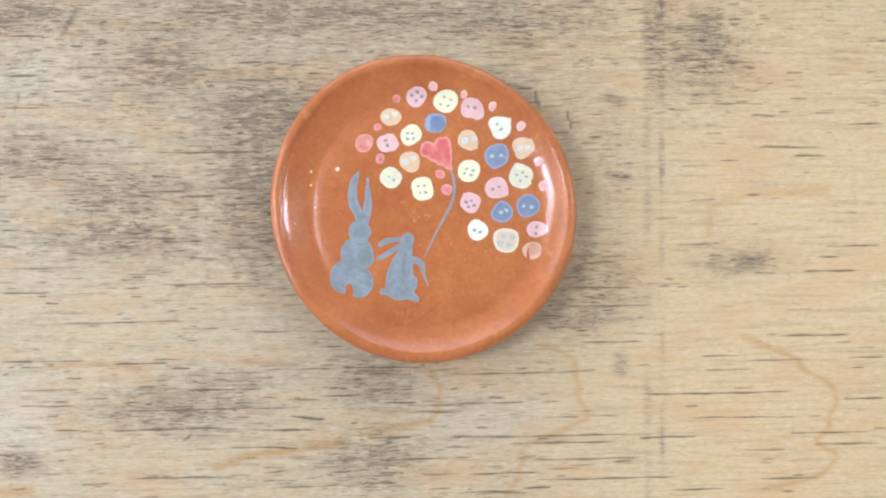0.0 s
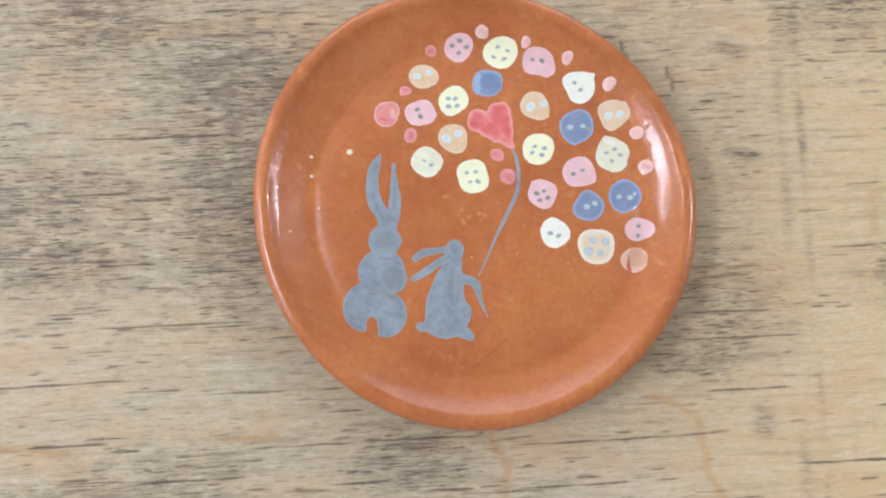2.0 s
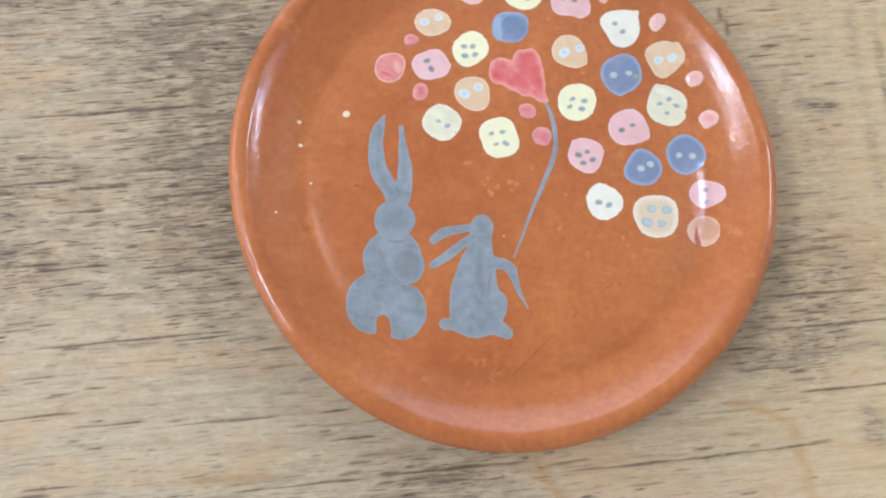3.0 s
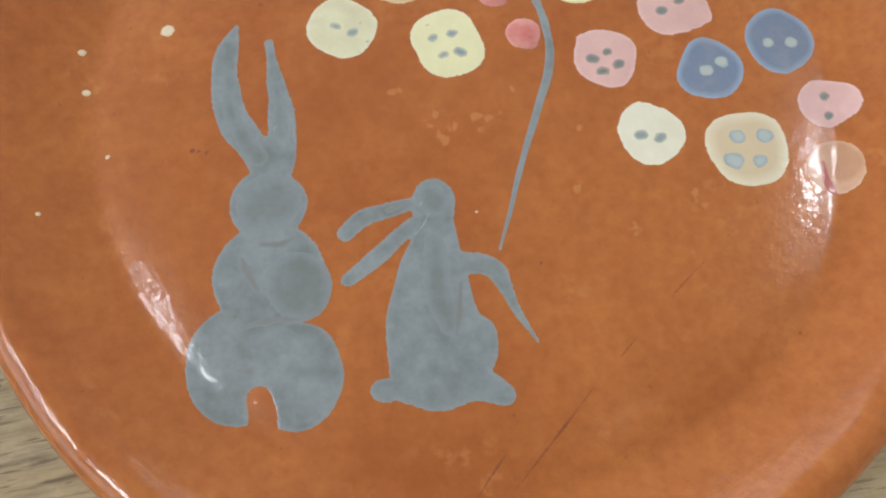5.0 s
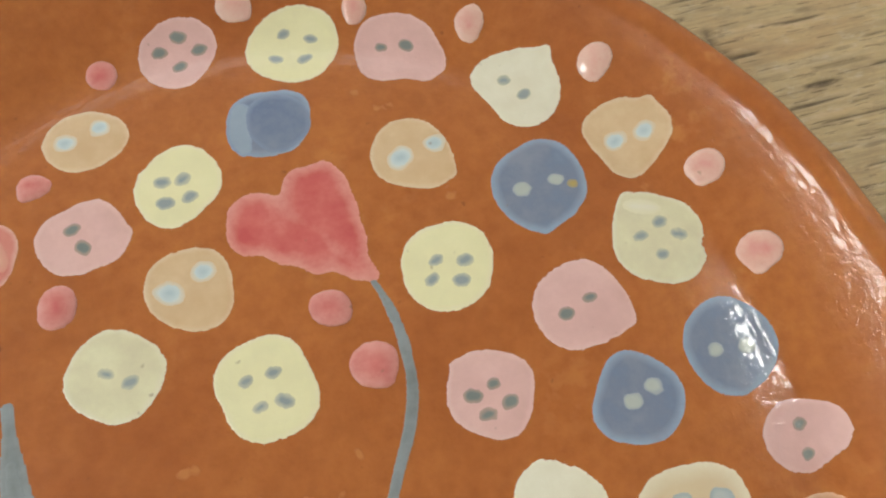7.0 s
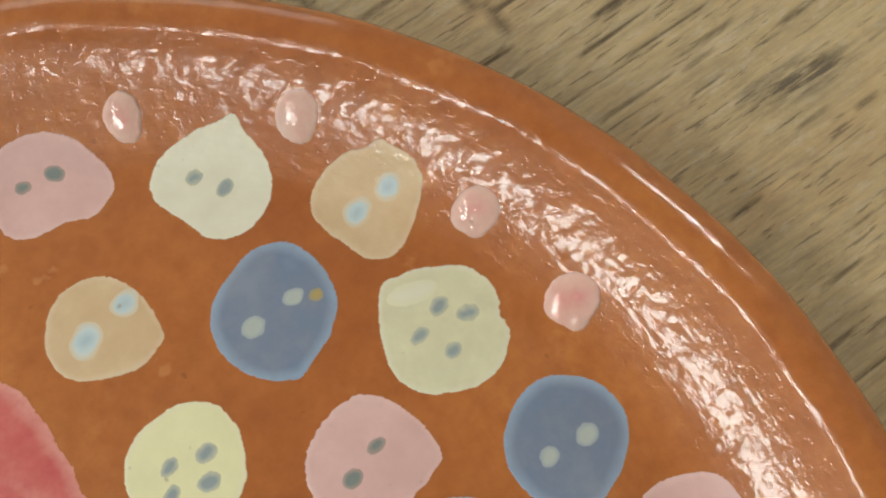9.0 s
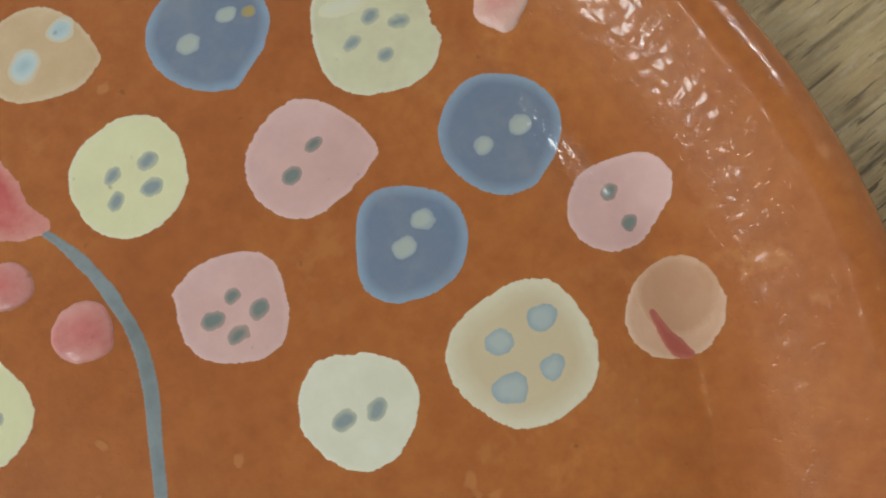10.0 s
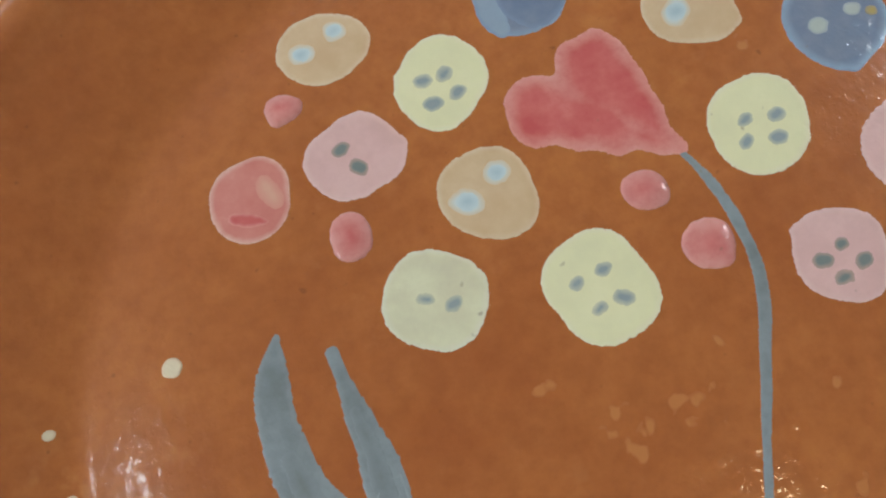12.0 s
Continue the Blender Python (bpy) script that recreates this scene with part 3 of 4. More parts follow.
def tabletop(parent):
    xs, ys, looks = board_surface()
    nx, ny = len(xs), len(ys)
    gx, gy = np.meshgrid(xs, ys, indexing="ij")
    # checks and blows are real grooves
    top = np.stack([gx, gy, -0.30 * looks["crack"] - 0.12 * looks["mark"]], -1).reshape(-1, 3)
    at = np.arange(nx * ny).reshape(nx, ny)
    quads = np.stack([at[:-1, :-1], at[1:, :-1], at[1:, 1:], at[:-1, 1:]], -1).reshape(-1, 4)
    rim = np.r_[at[:-1, 0], at[-1, :-1], at[:0:-1, -1], at[0, :0:-1]]
    low = top[rim] * (1, 1, 0) + (0, 0, -30)
    under = nx * ny + np.arange(len(rim))
    walls = np.stack([rim, under, np.roll(under, -1), np.roll(rim, -1)], -1)
    verts, faces = np.concatenate([top, low]) / 1000, np.concatenate([quads, walls])
    me = bpy.data.meshes.new("tabletop")
    me.vertices.add(len(verts))
    me.vertices.foreach_set("co", verts.ravel())
    me.loops.add(faces.size + len(rim))
    me.loops.foreach_set("vertex_index", np.r_[faces.ravel(), under[::-1]])
    me.polygons.add(len(faces) + 1)
    me.polygons.foreach_set("loop_start", np.arange(len(faces) + 1) * 4)
    me.update(calc_edges=True)
    me.validate()
    for name, value in looks.items():
        me.attributes.new(name, "FLOAT", "POINT").data.foreach_set("value", np.r_[value.ravel(), np.zeros(len(rim))].astype(np.float32))
    me.materials.append(WOOD)
    ob = new("tabletop", me)
    ob.parent, ob["label"] = parent, "greyed plywood board with dark pores and stains"
    ob.location = (0, 0, TABLE_H)


def table():
    base = tagged(new("table"), "worn grey-tan plywood table with open grain and dark saw marks", "table")
    base.location = (0, 0, -TABLE_H)
    tabletop(base)
    for x in (-0.68, 0.68):
        for y in (-0.38, 0.38):
            part("leg", box(x - 0.03, x + 0.03, y - 0.03, y + 0.03, 0, TABLE_H - 0.03, 0.004), LEG_WOOD, base)
    for y in (-0.38, 0.38):
        part("apron", box(-0.65, 0.65, y - 0.012, y + 0.012, TABLE_H - 0.11, TABLE_H - 0.03, 0.002), LEG_WOOD, base)


table()


# ---- the plate ----
FLOOR_Z = 0.01829
LIP_Z = FLOOR_Z + 0.00155


def ease(a, b, x):
    t = np.clip((x - a) / (b - a), 0, 1)
    return t * t * (3 - 2 * t)


def out_of_round(x, y):
    """How far the hand-thrown rim strays from a true circle."""
    th = np.arctan2(y, x)
    return 1.022 + 0.0041 * np.cos(th) + 0.0134 * np.sin(th) - 0.0063 * np.cos(2 * th) - 0.0146 * np.sin(2 * th) + 0.0078 * np.cos(3 * th)


def plate_height(x, y):
    """The upper side: a floor slightly domed, a groove round it, a wall that steepens and a rolled lip."""
    r = np.hypot(x, y) / (1 + (out_of_round(x, y) - 1) * ease(0.05, 0.085, np.hypot(x, y)))
    # the floor sits a little towards the front of the plate
    r = r - 0.0019 * np.cos(np.arctan2(y, x) + 0.8) * ease(0.035, 0.060, r) * (1 - ease(0.073, 0.0825, r))
    z = FLOOR_Z - 0.0016 * (np.clip(r, 0, 0.066) / 0.066) ** 10
    for start, end, slope, steeper in ((0.066, 0.07, -0.24, 0.35), (0.07, 0.079, 0.35, 0.55), (0.079, 0.0825, 0.55, 0.75)):
        d = np.clip(r - start, 0, end - start)
        z = z + slope * d + (steeper - slope) / (end - start) * d * d / 2
    return np.where(r < 0.0825, z, LIP_Z + np.sqrt(np.clip(0.00425 ** 2 - (r - 0.08505) ** 2, 0, 1)))


def plate_body(parent):
    seg = 288
    inner = [0.0] + [0.004 * i for i in range(1, 14)] + [0.052 + 0.0008 * i for i in range(1, 39)]
    rings = [(r, None) for r in inner]
    # the rolled lip, the underside and the foot
    rings += [(0.08505 - 0.00425 * math.cos(radians(a)), LIP_Z + 0.00425 * math.sin(radians(a))) for a in range(57, 212, 6)]
    rings += [(0.0852, 0.0142), (0.0790, 0.0105), (0.0700, 0.0065), (0.0620, 0.0035), (0.0580, 0.0), (0.0520, 0.0), (0.0505, 0.0022), (0.0, 0.0022)]
    bm = bmesh.new()
    loops = []
    for r, z in rings:
        loop = []
        count = 1 if r == 0 else seg
        for i in range(count):
            a = 2 * math.pi * i / seg
            x, y = r * math.cos(a), r * math.sin(a)
            if r > 0:
                k = 1 + (float(out_of_round(x, y)) - 1) * float(ease(0.05, 0.085, r))
                x, y = x * k, y * k
            h = float(plate_height(x, y)) if z is None else z
            if z is not None and z > FLOOR_Z - 0.001:
                # the lip was drawn through wet fingers
                h += 0.00009 * (math.sin(19 * a + 1.0) + 0.8 * math.sin(31 * a + 0.4) + 0.6 * math.sin(47 * a + 2.0)) * ease(0.0815, 0.085, r)
            loop.append(bm.verts.new((x, y, h)))
        loops.append(loop)
    for a, b in zip(loops, loops[1:]):
        for i in range(seg):
            j = (i + 1) % seg
            quad = [a[i % len(a)], b[i % len(b)], b[j % len(b)], a[j % len(a)]]
            seen = []
            for v in quad:
                if v not in seen:
                    seen.append(v)
            bm.faces.new(seen)
    bmesh.ops.recalc_face_normals(bm, faces=bm.faces)
    return part("plate_body", bm, CLAY, parent, "glossy orange terracotta dish with rolled rim", True)


# Painted shapes are given as signed distances in millimetres (negative inside).
def disc(x, y, a, b, turn=0.0):
    c, s = math.cos(radians(turn)), math.sin(radians(turn))

    def f(px, py):
        u, v = ((px - x) * c + (py - y) * s) / a, ((py - y) * c - (px - x) * s) / b
        k = np.hypot(u, v) + 1e-9
        return k * (k - 1) / (np.hypot(u / a, v / b) + 1e-9)
    return f


def joined(k, *shapes):
    def f(px, py):
        d = shapes[0](px, py)
        for other in shapes[1:]:
            e = other(px, py)
            h = np.clip(0.5 + 0.5 * (e - d) / k, 0, 1)
            d = e * (1 - h) + d * h - k * h * (1 - h)
        return d
    return f


def cut(shape, hole):
    return lambda px, py: np.maximum(shape(px, py), -hole(px, py))


def ragged(shape, seed, amount=0.22, size=3.2, fine=0.05):
    """The uneven edge that a brush leaves: slow waves and a fine fray."""
    rng = np.random.RandomState(seed)
    slow = [(rng.uniform(0.5, 1.6) * 3.0 / size, rng.uniform(0, 2 * math.pi), rng.uniform(0, 2 * math.pi), rng.uniform(0.4, 1.0)) for _ in range(6)]
    fast = [(rng.uniform(3.0, 7.0), rng.uniform(0, 2 * math.pi), rng.uniform(0, 2 * math.pi), rng.uniform(0.4, 1.0)) for _ in range(8)]

    def f(px, py):
        def waves(group):
            return sum(w * np.sin(k * (px * math.cos(a) + py * math.sin(a)) + b) for k, a, b, w in group)
        return shape(px, py) + amount * waves(slow) / 2.0 + fine * waves(fast) / 2.3
    return f


def film(name, shape, bounds, cell, thick, edge, mat, parent, label="", lift=0.0):
    """A layer of paint on the plate: the inside of a shape, bulging to its thickness within edge mm of its outline."""
    x0, x1, y0, y1 = bounds
    nx, ny = int(math.ceil((x1 - x0) / cell)) + 1, int(math.ceil((y1 - y0) / cell)) + 1
    gx, gy = np.meshgrid(x0 + cell * np.arange(nx), y0 + cell * np.arange(ny), indexing="ij")
    d = shape(gx, gy)
    inside = d < 0
    verts, fac, index = [], [], {}

    def vert(key, x, y, dist):
        if key not in index:
            index[key] = len(verts)
            t = min(max(-dist / edge, 0.0), 1.0)
            z = float(plate_height(x / 1000, y / 1000)) * 1000 + lift + (thick * math.sqrt(t * (2 - t)) if t > 0.02 else -0.04)
            verts.append((x / 1000, y / 1000, z / 1000))
            fac.append(t)
        return index[key]

    faces = []
    some = inside[:-1, :-1] | inside[1:, :-1] | inside[1:, 1:] | inside[:-1, 1:]
    for i, j in np.argwhere(some):
        corners = ((i, j), (i + 1, j), (i + 1, j + 1), (i, j + 1))
        poly = []
        for a, b in zip(corners, corners[1:] + corners[:1]):
            if inside[a]:
                poly.append(vert(a, gx[a], gy[a], d[a]))
            if inside[a] != inside[b]:
                lo, hi = min(a, b), max(a, b)
                t = d[lo] / (d[lo] - d[hi])
                poly.append(vert((lo, hi), gx[lo] + t * (gx[hi] - gx[lo]), gy[lo] + t * (gy[hi] - gy[lo]), 0.0))
        if len(poly) > 2:
            faces.append(poly)
    me = bpy.data.meshes.new(name)
    me.from_pydata(verts, [], faces)
    me.attributes.new("film", "FLOAT", "POINT").data.foreach_set("value", fac)
    me.materials.append(mat)
    me.shade_smooth()
    ob = new(name, me)
    ob.parent = parent
    if label:
        ob["label"] = label
    return ob


HOLES = {"cream": "hole_blue", "ivory": "hole_blue", "white": "hole_blue", "pink": "hole_grey", "peach": "hole_pale", "blue": "hole_white"}
HOLE_SIZE = {"cream": (1.3, 0.95), "ivory": (1.3, 0.95), "white": (1.3, 1.0), "pink": (1.25, 1.0), "peach": (1.35, 1.15), "blue": (1.35, 1.15)}
LOOKS = {"cream": "pale yellow button", "ivory": "dull ivory button", "white": "creamy white button", "pink": "pale pink button", "peach": "peach-coloured button",
         "blue": "grey-blue button with a paler edge", "salmon": "salmon button with a red slit", "rose": "rose-red button with a pale edge"}
count = iter(range(1000))


def painted_button(x, y, r, waves, kind, holes=(), bumps=()):
    """A brushed disc: mean radius, its second to fourth waves round the edge, holes and single bumps."""
    seed = next(count) + 11

    def bumped(px, py):
        th = np.arctan2(py - y, px - x)
        reach = r + sum(c * np.cos(n * th) + s * np.sin(n * th) for n, (c, s) in enumerate(waves, 2))
        for angle, size in bumps:
            off = np.angle(np.exp(1j * (th - radians(angle))))
            reach = reach + size * np.exp(-(off / 0.17) ** 2)
        return np.hypot(px - x, py - y) - reach
    outline = ragged(bumped, seed, 0.07, 1.7, 0.02 if kind in ("blue", "rose") else 0.05)
    far = r + 2.6
    patched = kind == "peach" and len(holes) == 4
    ob = film("painted_button", outline, (x - far, x + far, y - far, y + far), 0.2, 0.03, 2.6 if patched else 1.5 if kind == "blue" else 0.9, PAINT["peach_pale" if patched else kind], PLATE, "painted " + LOOKS[kind])
    rng = np.random.RandomState(seed)
    for n, (dx, dy) in enumerate(holes):
        size = rng.uniform(0.85, 1.15) * (1.32 if patched else 1.0)
        dot = ragged(disc(x + dx, y + dy, HOLE_SIZE[kind][0] * size, HOLE_SIZE[kind][1] * size, rng.uniform(-30, 30)), seed * 7 + n, 0.16 if patched else 0.12, 1.6, 0.05)
        if kind == "peach" and not patched:
            halo = ragged(disc(x + dx, y + dy, 2.1 * size, 1.8 * size, rng.uniform(-30, 30)), seed * 9 + n, 0.14, 1.6, 0.03)
            film("pale_ring", halo, (x + dx - 4, x + dx + 4, y + dy - 4, y + dy + 4), 0.16, 0.02, 1.1, PAINT["hole_halo"], ob, "", 0.02)
        film("buttonhole", dot, (x + dx - 3, x + dx + 3, y + dy - 3, y + dy + 3), 0.14, 0.03, 1.2 if kind == "peach" else 0.8, PAINT["hole_patch" if patched else HOLES[kind]], ob, "", 0.03)
    return ob


def painted_drop(x, y, a, b, turn):
    seed = next(count) + 11
    rng = np.random.RandomState(seed)
    r = max(a, b) + 2.5
    way, size = rng.uniform(-2.6, -0.8), rng.uniform(0.22, 0.32) * a
    tail = disc(x + a * 0.72 * math.cos(way), y + a * 0.72 * math.sin(way), size, size)
    shape = joined(1.0, disc(x, y, a * 0.97, b * 0.97, turn), tail)
    pale = math.hypot(x, y) > 73
    film("painted_drop", ragged(shape, seed, 0.15), (x - r, x + r, y - r, y + r), 0.17, 0.6, max(a, b) * 0.9, PAINT["drop_pale" if pale else "drop"], PLATE,
         "small raised glossy pink drop" + (" with a pale top" if pale else ""))


def slip_mark(x, y, r, paint):
    seed = next(count) + 11
    name, label = ("slip_flake", "pale orange flake in the clay") if paint == "pale_slip" else ("clay_mark", "dark brown mark in the clay")
    shape = ragged(disc(x, y, r, r * 0.7, seed * 40), seed, 0.5, 1.3, 0.12)
    film(name, shape, (x - 3, x + 3, y - 3, y + 3), 0.12, 0.012, 0.5, PAINT[paint], PLATE, label)


def brush_line(parent, paint, label, *points, edge=0.6):
    seed = next(count) + 11
    xs, ys = [p[0] for p in points], [p[1] for p in points]
    film("brush_stroke", ragged(stroke(*points), seed, 0.10, 2.0), (min(xs) - 3, max(xs) + 3, min(ys) - 3, max(ys) + 3), 0.15, 0.02, edge, PAINT[paint], parent, label, 0.03)


def white_fleck(x, y, r):
    seed = next(count) + 11
    film("paint_fleck", ragged(disc(x, y, r, r * 0.9), seed, 0.08, 2.0), (x - 2, x + 2, y - 2, y + 2), 0.12, 0.12, 0.5, PAINT["fleck"], PLATE, "stray cream fleck of paint")


PLATE = tagged(new("plate"), "glossy terracotta plate painted with rabbits, buttons and a heart", "plate")
plate_body(PLATE)
painted_button(-18.8, 19.3, 6.46, ((0.06, -0.12), (0.01, 0.01), (0.17, 0.07)), "ivory", [(-1.0, 0.5), (1.8, -1.4)])
painted_button(0.0, 12.5, 7.05, ((-0.34, -0.21), (-0.07, 0.01), (-0.21, -0.23)), "cream", [(-2.5, 1.6), (1.2, 1.8), (-1.4, -2.3), (1.9, -2.3)])
painted_button(-6.5, 45.0, 6.36, ((-0.05, 0.47), (0.10, -0.02), (0.08, -0.16)), "cream", [(-2.1, 1.0), (0.9, 0.7), (-2.1, -2.4), (1.4, -2.2)])
painted_button(-20.5, 40.1, 6.04, ((0.48, 0.08), (-0.11, -0.08), (-0.09, -0.21)), "pink", [(-1.2, 1.6), (-0.1, -1.5)], [(-4, 0.5)])
painted_button(-7.3, 28.8, 6.25, ((-0.08, -0.24), (-0.23, 0.14), (-0.12, 0.07)), "peach", [(-2.9, 0.1), (2.1, 2.0)])
ROSE = painted_button(-34.5, 40.3, 5.47, ((-0.10, 0.29), (-0.02, 0.14), (-0.10, 0.08)), "rose", [])
painted_button(-18.5, 56.0, 5.82, ((0.48, -0.13), (0.15, -0.00), (0.06, -0.04)), "peach", [(-2.8, 0.3), (2.3, 1.6)])
painted_button(-3.1, 68.3, 6.19, ((-0.05, 0.36), (-0.04, 0.26), (0.05, 0.05)), "pink", [(-2.7, 1.0), (0.7, 3.0), (3.4, 0.4), (0.0, -2.1)])
painted_button(14.6, 65.5, 7.27, ((0.23, 0.24), (-0.10, 0.16), (0.02, 0.06)), "cream", [(-1.0, 2.7), (3.0, 1.0), (-3.1, -1.7), (1.4, -2.7)])
BLUE_TWO_TONE = painted_button(8.2, 52.2, 6.31, ((0.28, 0.17), (0.03, 0.17), (-0.19, 0.16)), "blue", [], [(-150, 0.4)])
painted_button(30.5, 60.8, 6.86, ((0.41, -0.55), (-0.02, -0.38), (-0.34, 0.08)), "pink", [(-2.2, 1.5), (1.5, 0.8)], [(-68, 0.5)])
painted_button(47.1, 49.5, 6.92, ((-0.22, -0.34), (0.15, 0.48), (-0.15, -0.18)), "white", [(-1.8, 2.1), (0.7, -1.1)], [(38, 1.1)])
painted_button(60.7, 37.0, 6.52, ((0.03, 0.02), (0.41, 0.31), (0.03, -0.24)), "peach", [(-1.8, -0.2), (2.8, -0.1)], [(42, 0.5), (62, -0.4)])
painted_button(27.7, 41.6, 6.23, ((-0.05, -0.29), (-0.25, -0.19), (-0.04, 0.09)), "peach", [(-1.9, -0.3), (3.7, 1.0)], [(-42, 0.6)])
painted_button(44.8, 32.2, 7.42, ((-0.02, 0.45), (-0.09, 0.08), (-0.08, -0.18)), "blue", [(-2.9, -0.3), (2.5, -0.0)], [(-102, 0.6)])
WASHED_IVORY = painted_button(59.2, 19.8, 7.56, ((-0.15, 0.06), (0.05, -0.04), (0.06, 0.31)), "ivory", [(-2.7, 0.6), (1.0, 2.2), (3.2, -0.3), (-0.6, -2.8)], [(112, 0.5), (-20, -0.4), (-40, 0.4)])
painted_button(27.9, 23.1, 6.82, ((0.02, 0.24), (0.03, 0.11), (-0.11, 0.05)), "cream", [(-1.4, 1.1), (2.6, 0.1), (-2.7, -1.6), (1.3, -2.6)])
painted_button(44.4, 12.6, 6.83, ((0.30, 0.01), (-0.07, -0.25), (-0.13, -0.18)), "pink", [(-2.5, -0.7), (1.5, 0.8)], [(-30, 0.5)])
painted_button(28.5, 4.1, 6.17, ((-0.05, -0.03), (-0.01, 0.17), (0.07, 0.22)), "pink", [(-2.5, 0.2), (0.7, 1.1), (-1.2, -2.7), (2.1, -1.9)], [(128, 0.5)])
painted_button(47.4, -1.9, 6.45, ((0.07, 0.19), (-0.02, -0.32), (0.16, 0.14)), "blue", [(-0.8, -0.2), (2.7, 1.0)])
painted_button(63.1, 1.9, 7.15, ((0.12, 0.27), (0.16, -0.02), (0.04, -0.14)), "blue", [(-2.7, -0.3), (2.2, -0.7)])
painted_button(32.6, -12.5, 6.25, ((-0.09, -0.17), (0.22, -0.06), (0.08, -0.05)), "white", [(-1.9, -0.1), (1.3, -1.2)], [(64, -0.4)])
painted_button(49.5, -18.7, 7.77, ((0.18, -0.06), (0.00, 0.26), (-0.24, 0.02)), "peach", [(-1.3, 2.6), (3.8, 1.9), (-3.4, -1.9), (1.4, -2.9)])
painted_button(68.1, -12.2, 5.59, ((0.75, 0.11), (0.23, -0.03), (0.11, -0.05)), "pink", [(-0.0, 1.4), (-0.4, -2.6)])
SALMON = painted_button(65.0, -25.0, 5.39, ((0.25, 0.03), (-0.06, 0.04), (0.04, -0.02)), "salmon", [])
painted_drop(-14.9, 67.5, 2.5, 2.5, -10)
painted_drop(7.0, 74.4, 2.9, 2.9, -3)
painted_drop(25.4, 69.4, 2.1, 2.4, -6)
painted_drop(42.6, 61.9, 2.5, 2.8, -20)
painted_drop(59.5, 49.6, 2.7, 3.0, -24)
painted_drop(69.9, 28.5, 3.0, 2.8, -25)
painted_drop(72.8, 14.0, 3.4, 2.9, -24)
painted_drop(-26.4, 50.1, 2.6, 2.1, -16)
painted_drop(-25.0, 30.7, 2.8, 3.3, -15)
painted_drop(10.5, 21.2, 3.0, 2.8, -15)
painted_drop(14.5, 11.8, 3.4, 3.4, -15)
white_fleck(-50.4, 24.7, 1.3)
white_fleck(-66.2, 23.4, 0.7)
white_fleck(-66.4, 15.4, 0.7)
white_fleck(-2.1, -21.2, 0.4)
white_fleck(-63.8, 2.0, 0.5)
white_fleck(-75.3, -7.6, 0.4)

def second_coat(name, shape, seed, mat, parent, label, bounds, edge=1.2, lift=0.03):
    film(name, ragged(shape, seed, 0.12, 2.4), bounds, 0.18, 0.02, edge, PAINT[mat], parent, label, lift)


def both(shape, other):
    return lambda px, py: np.maximum(shape(px, py), other(px, py))


second_coat("paint_patch", both(disc(9.2, 51.9, 5.2, 5.2), disc(10.4, 52.2, 5.6, 6.2)), 401, "blue_deep", BLUE_TWO_TONE, "darker blue second coat", (2, 16, 44, 60))
second_coat("paint_patch", stroke((4.4, 55.0, 1.6), (3.6, 51.5, 1.9), (3.9, 48.4, 1.2)), 402, "blue_light", BLUE_TWO_TONE, "thin pale blue edge", (0, 8, 44, 59), 0.7, 0.02)
second_coat("paint_patch", disc(66.2, -24.0, 4.5, 4.3, 20), 403, "salmon_deep", SALMON, "brownish upper part", (60, 73, -30, -18), 1.0)
second_coat("paint_patch", disc(-31.9, 40.2, 1.5, 2.6, 10), 404, "rose_pale", ROSE, "pale worn patch", (-35, -29, 36, 45), 1.4)
second_coat("paint_patch", disc(58.6, 25.0, 3.2, 1.4, -15), 405, "washed", WASHED_IVORY, "thin white wash", (53, 65, 21, 29), 1.4)
slit = stroke((62.9, -23.8, 0.35), (62.6, -26.0, 0.8), (62.6, -28.0, 0.95), (63.3, -29.6, 0.4))
film("painted_slit", ragged(slit, 310, 0.1), (57, 67, -34, -22), 0.16, 0.04, 0.6, PAINT["slit"], SALMON, "dark red slit", 0.05)
patch = stroke((-37.2, 38.7, 0.8), (-35.4, 37.7, 0.9), (-33.8, 36.8, 0.4))
film("painted_slit", ragged(patch, 311, 0.1), (-40, -29, 34, 42), 0.16, 0.04, 0.6, PAINT["red"], ROSE, "darker red smear", 0.05)

heart = joined(
    1.6,
    disc(3.3, 36.2, 4.3, 5.2, -15),
    disc(12.2, 38.3, 4.6, 5.8, -15),
    stroke((3.7, 35.6, 4.55), (8.6, 32.2, 4.18), (13.3, 28.0, 2.48), (16.9, 24.2, 0.9)),
    stroke((12.5, 37.9, 5.18), (14.2, 32.5, 3.88), (15.9, 27.6, 1.99), (17.1, 23.8, 0.65)),
)
HEART = film("painted_heart", ragged(heart, 301, 0.3), (-4, 21, 20, 48), 0.22, 0.05, 2.4, PAINT["red"], PLATE, "painted rose-red heart with paler edges")

string = stroke(
    (17.0, 24.0, 0.40), (18.3, 19.6, 0.70), (19.0, 14.3, 0.82), (18.5, 7.5, 0.84), (16.7, 2.4, 0.90),
    (12.3, -5.7, 0.74), (7.7, -14.1, 0.60), (3.4, -22.9, 0.46), (0.4, -28.6, 0.30))
film("painted_string", ragged(string, 302, 0.08, 3.0, 0.03), (-2, 22, -31, 26), 0.2, 0.025, 0.6, PAINT["grey"], PLATE, "thin grey painted balloon string")

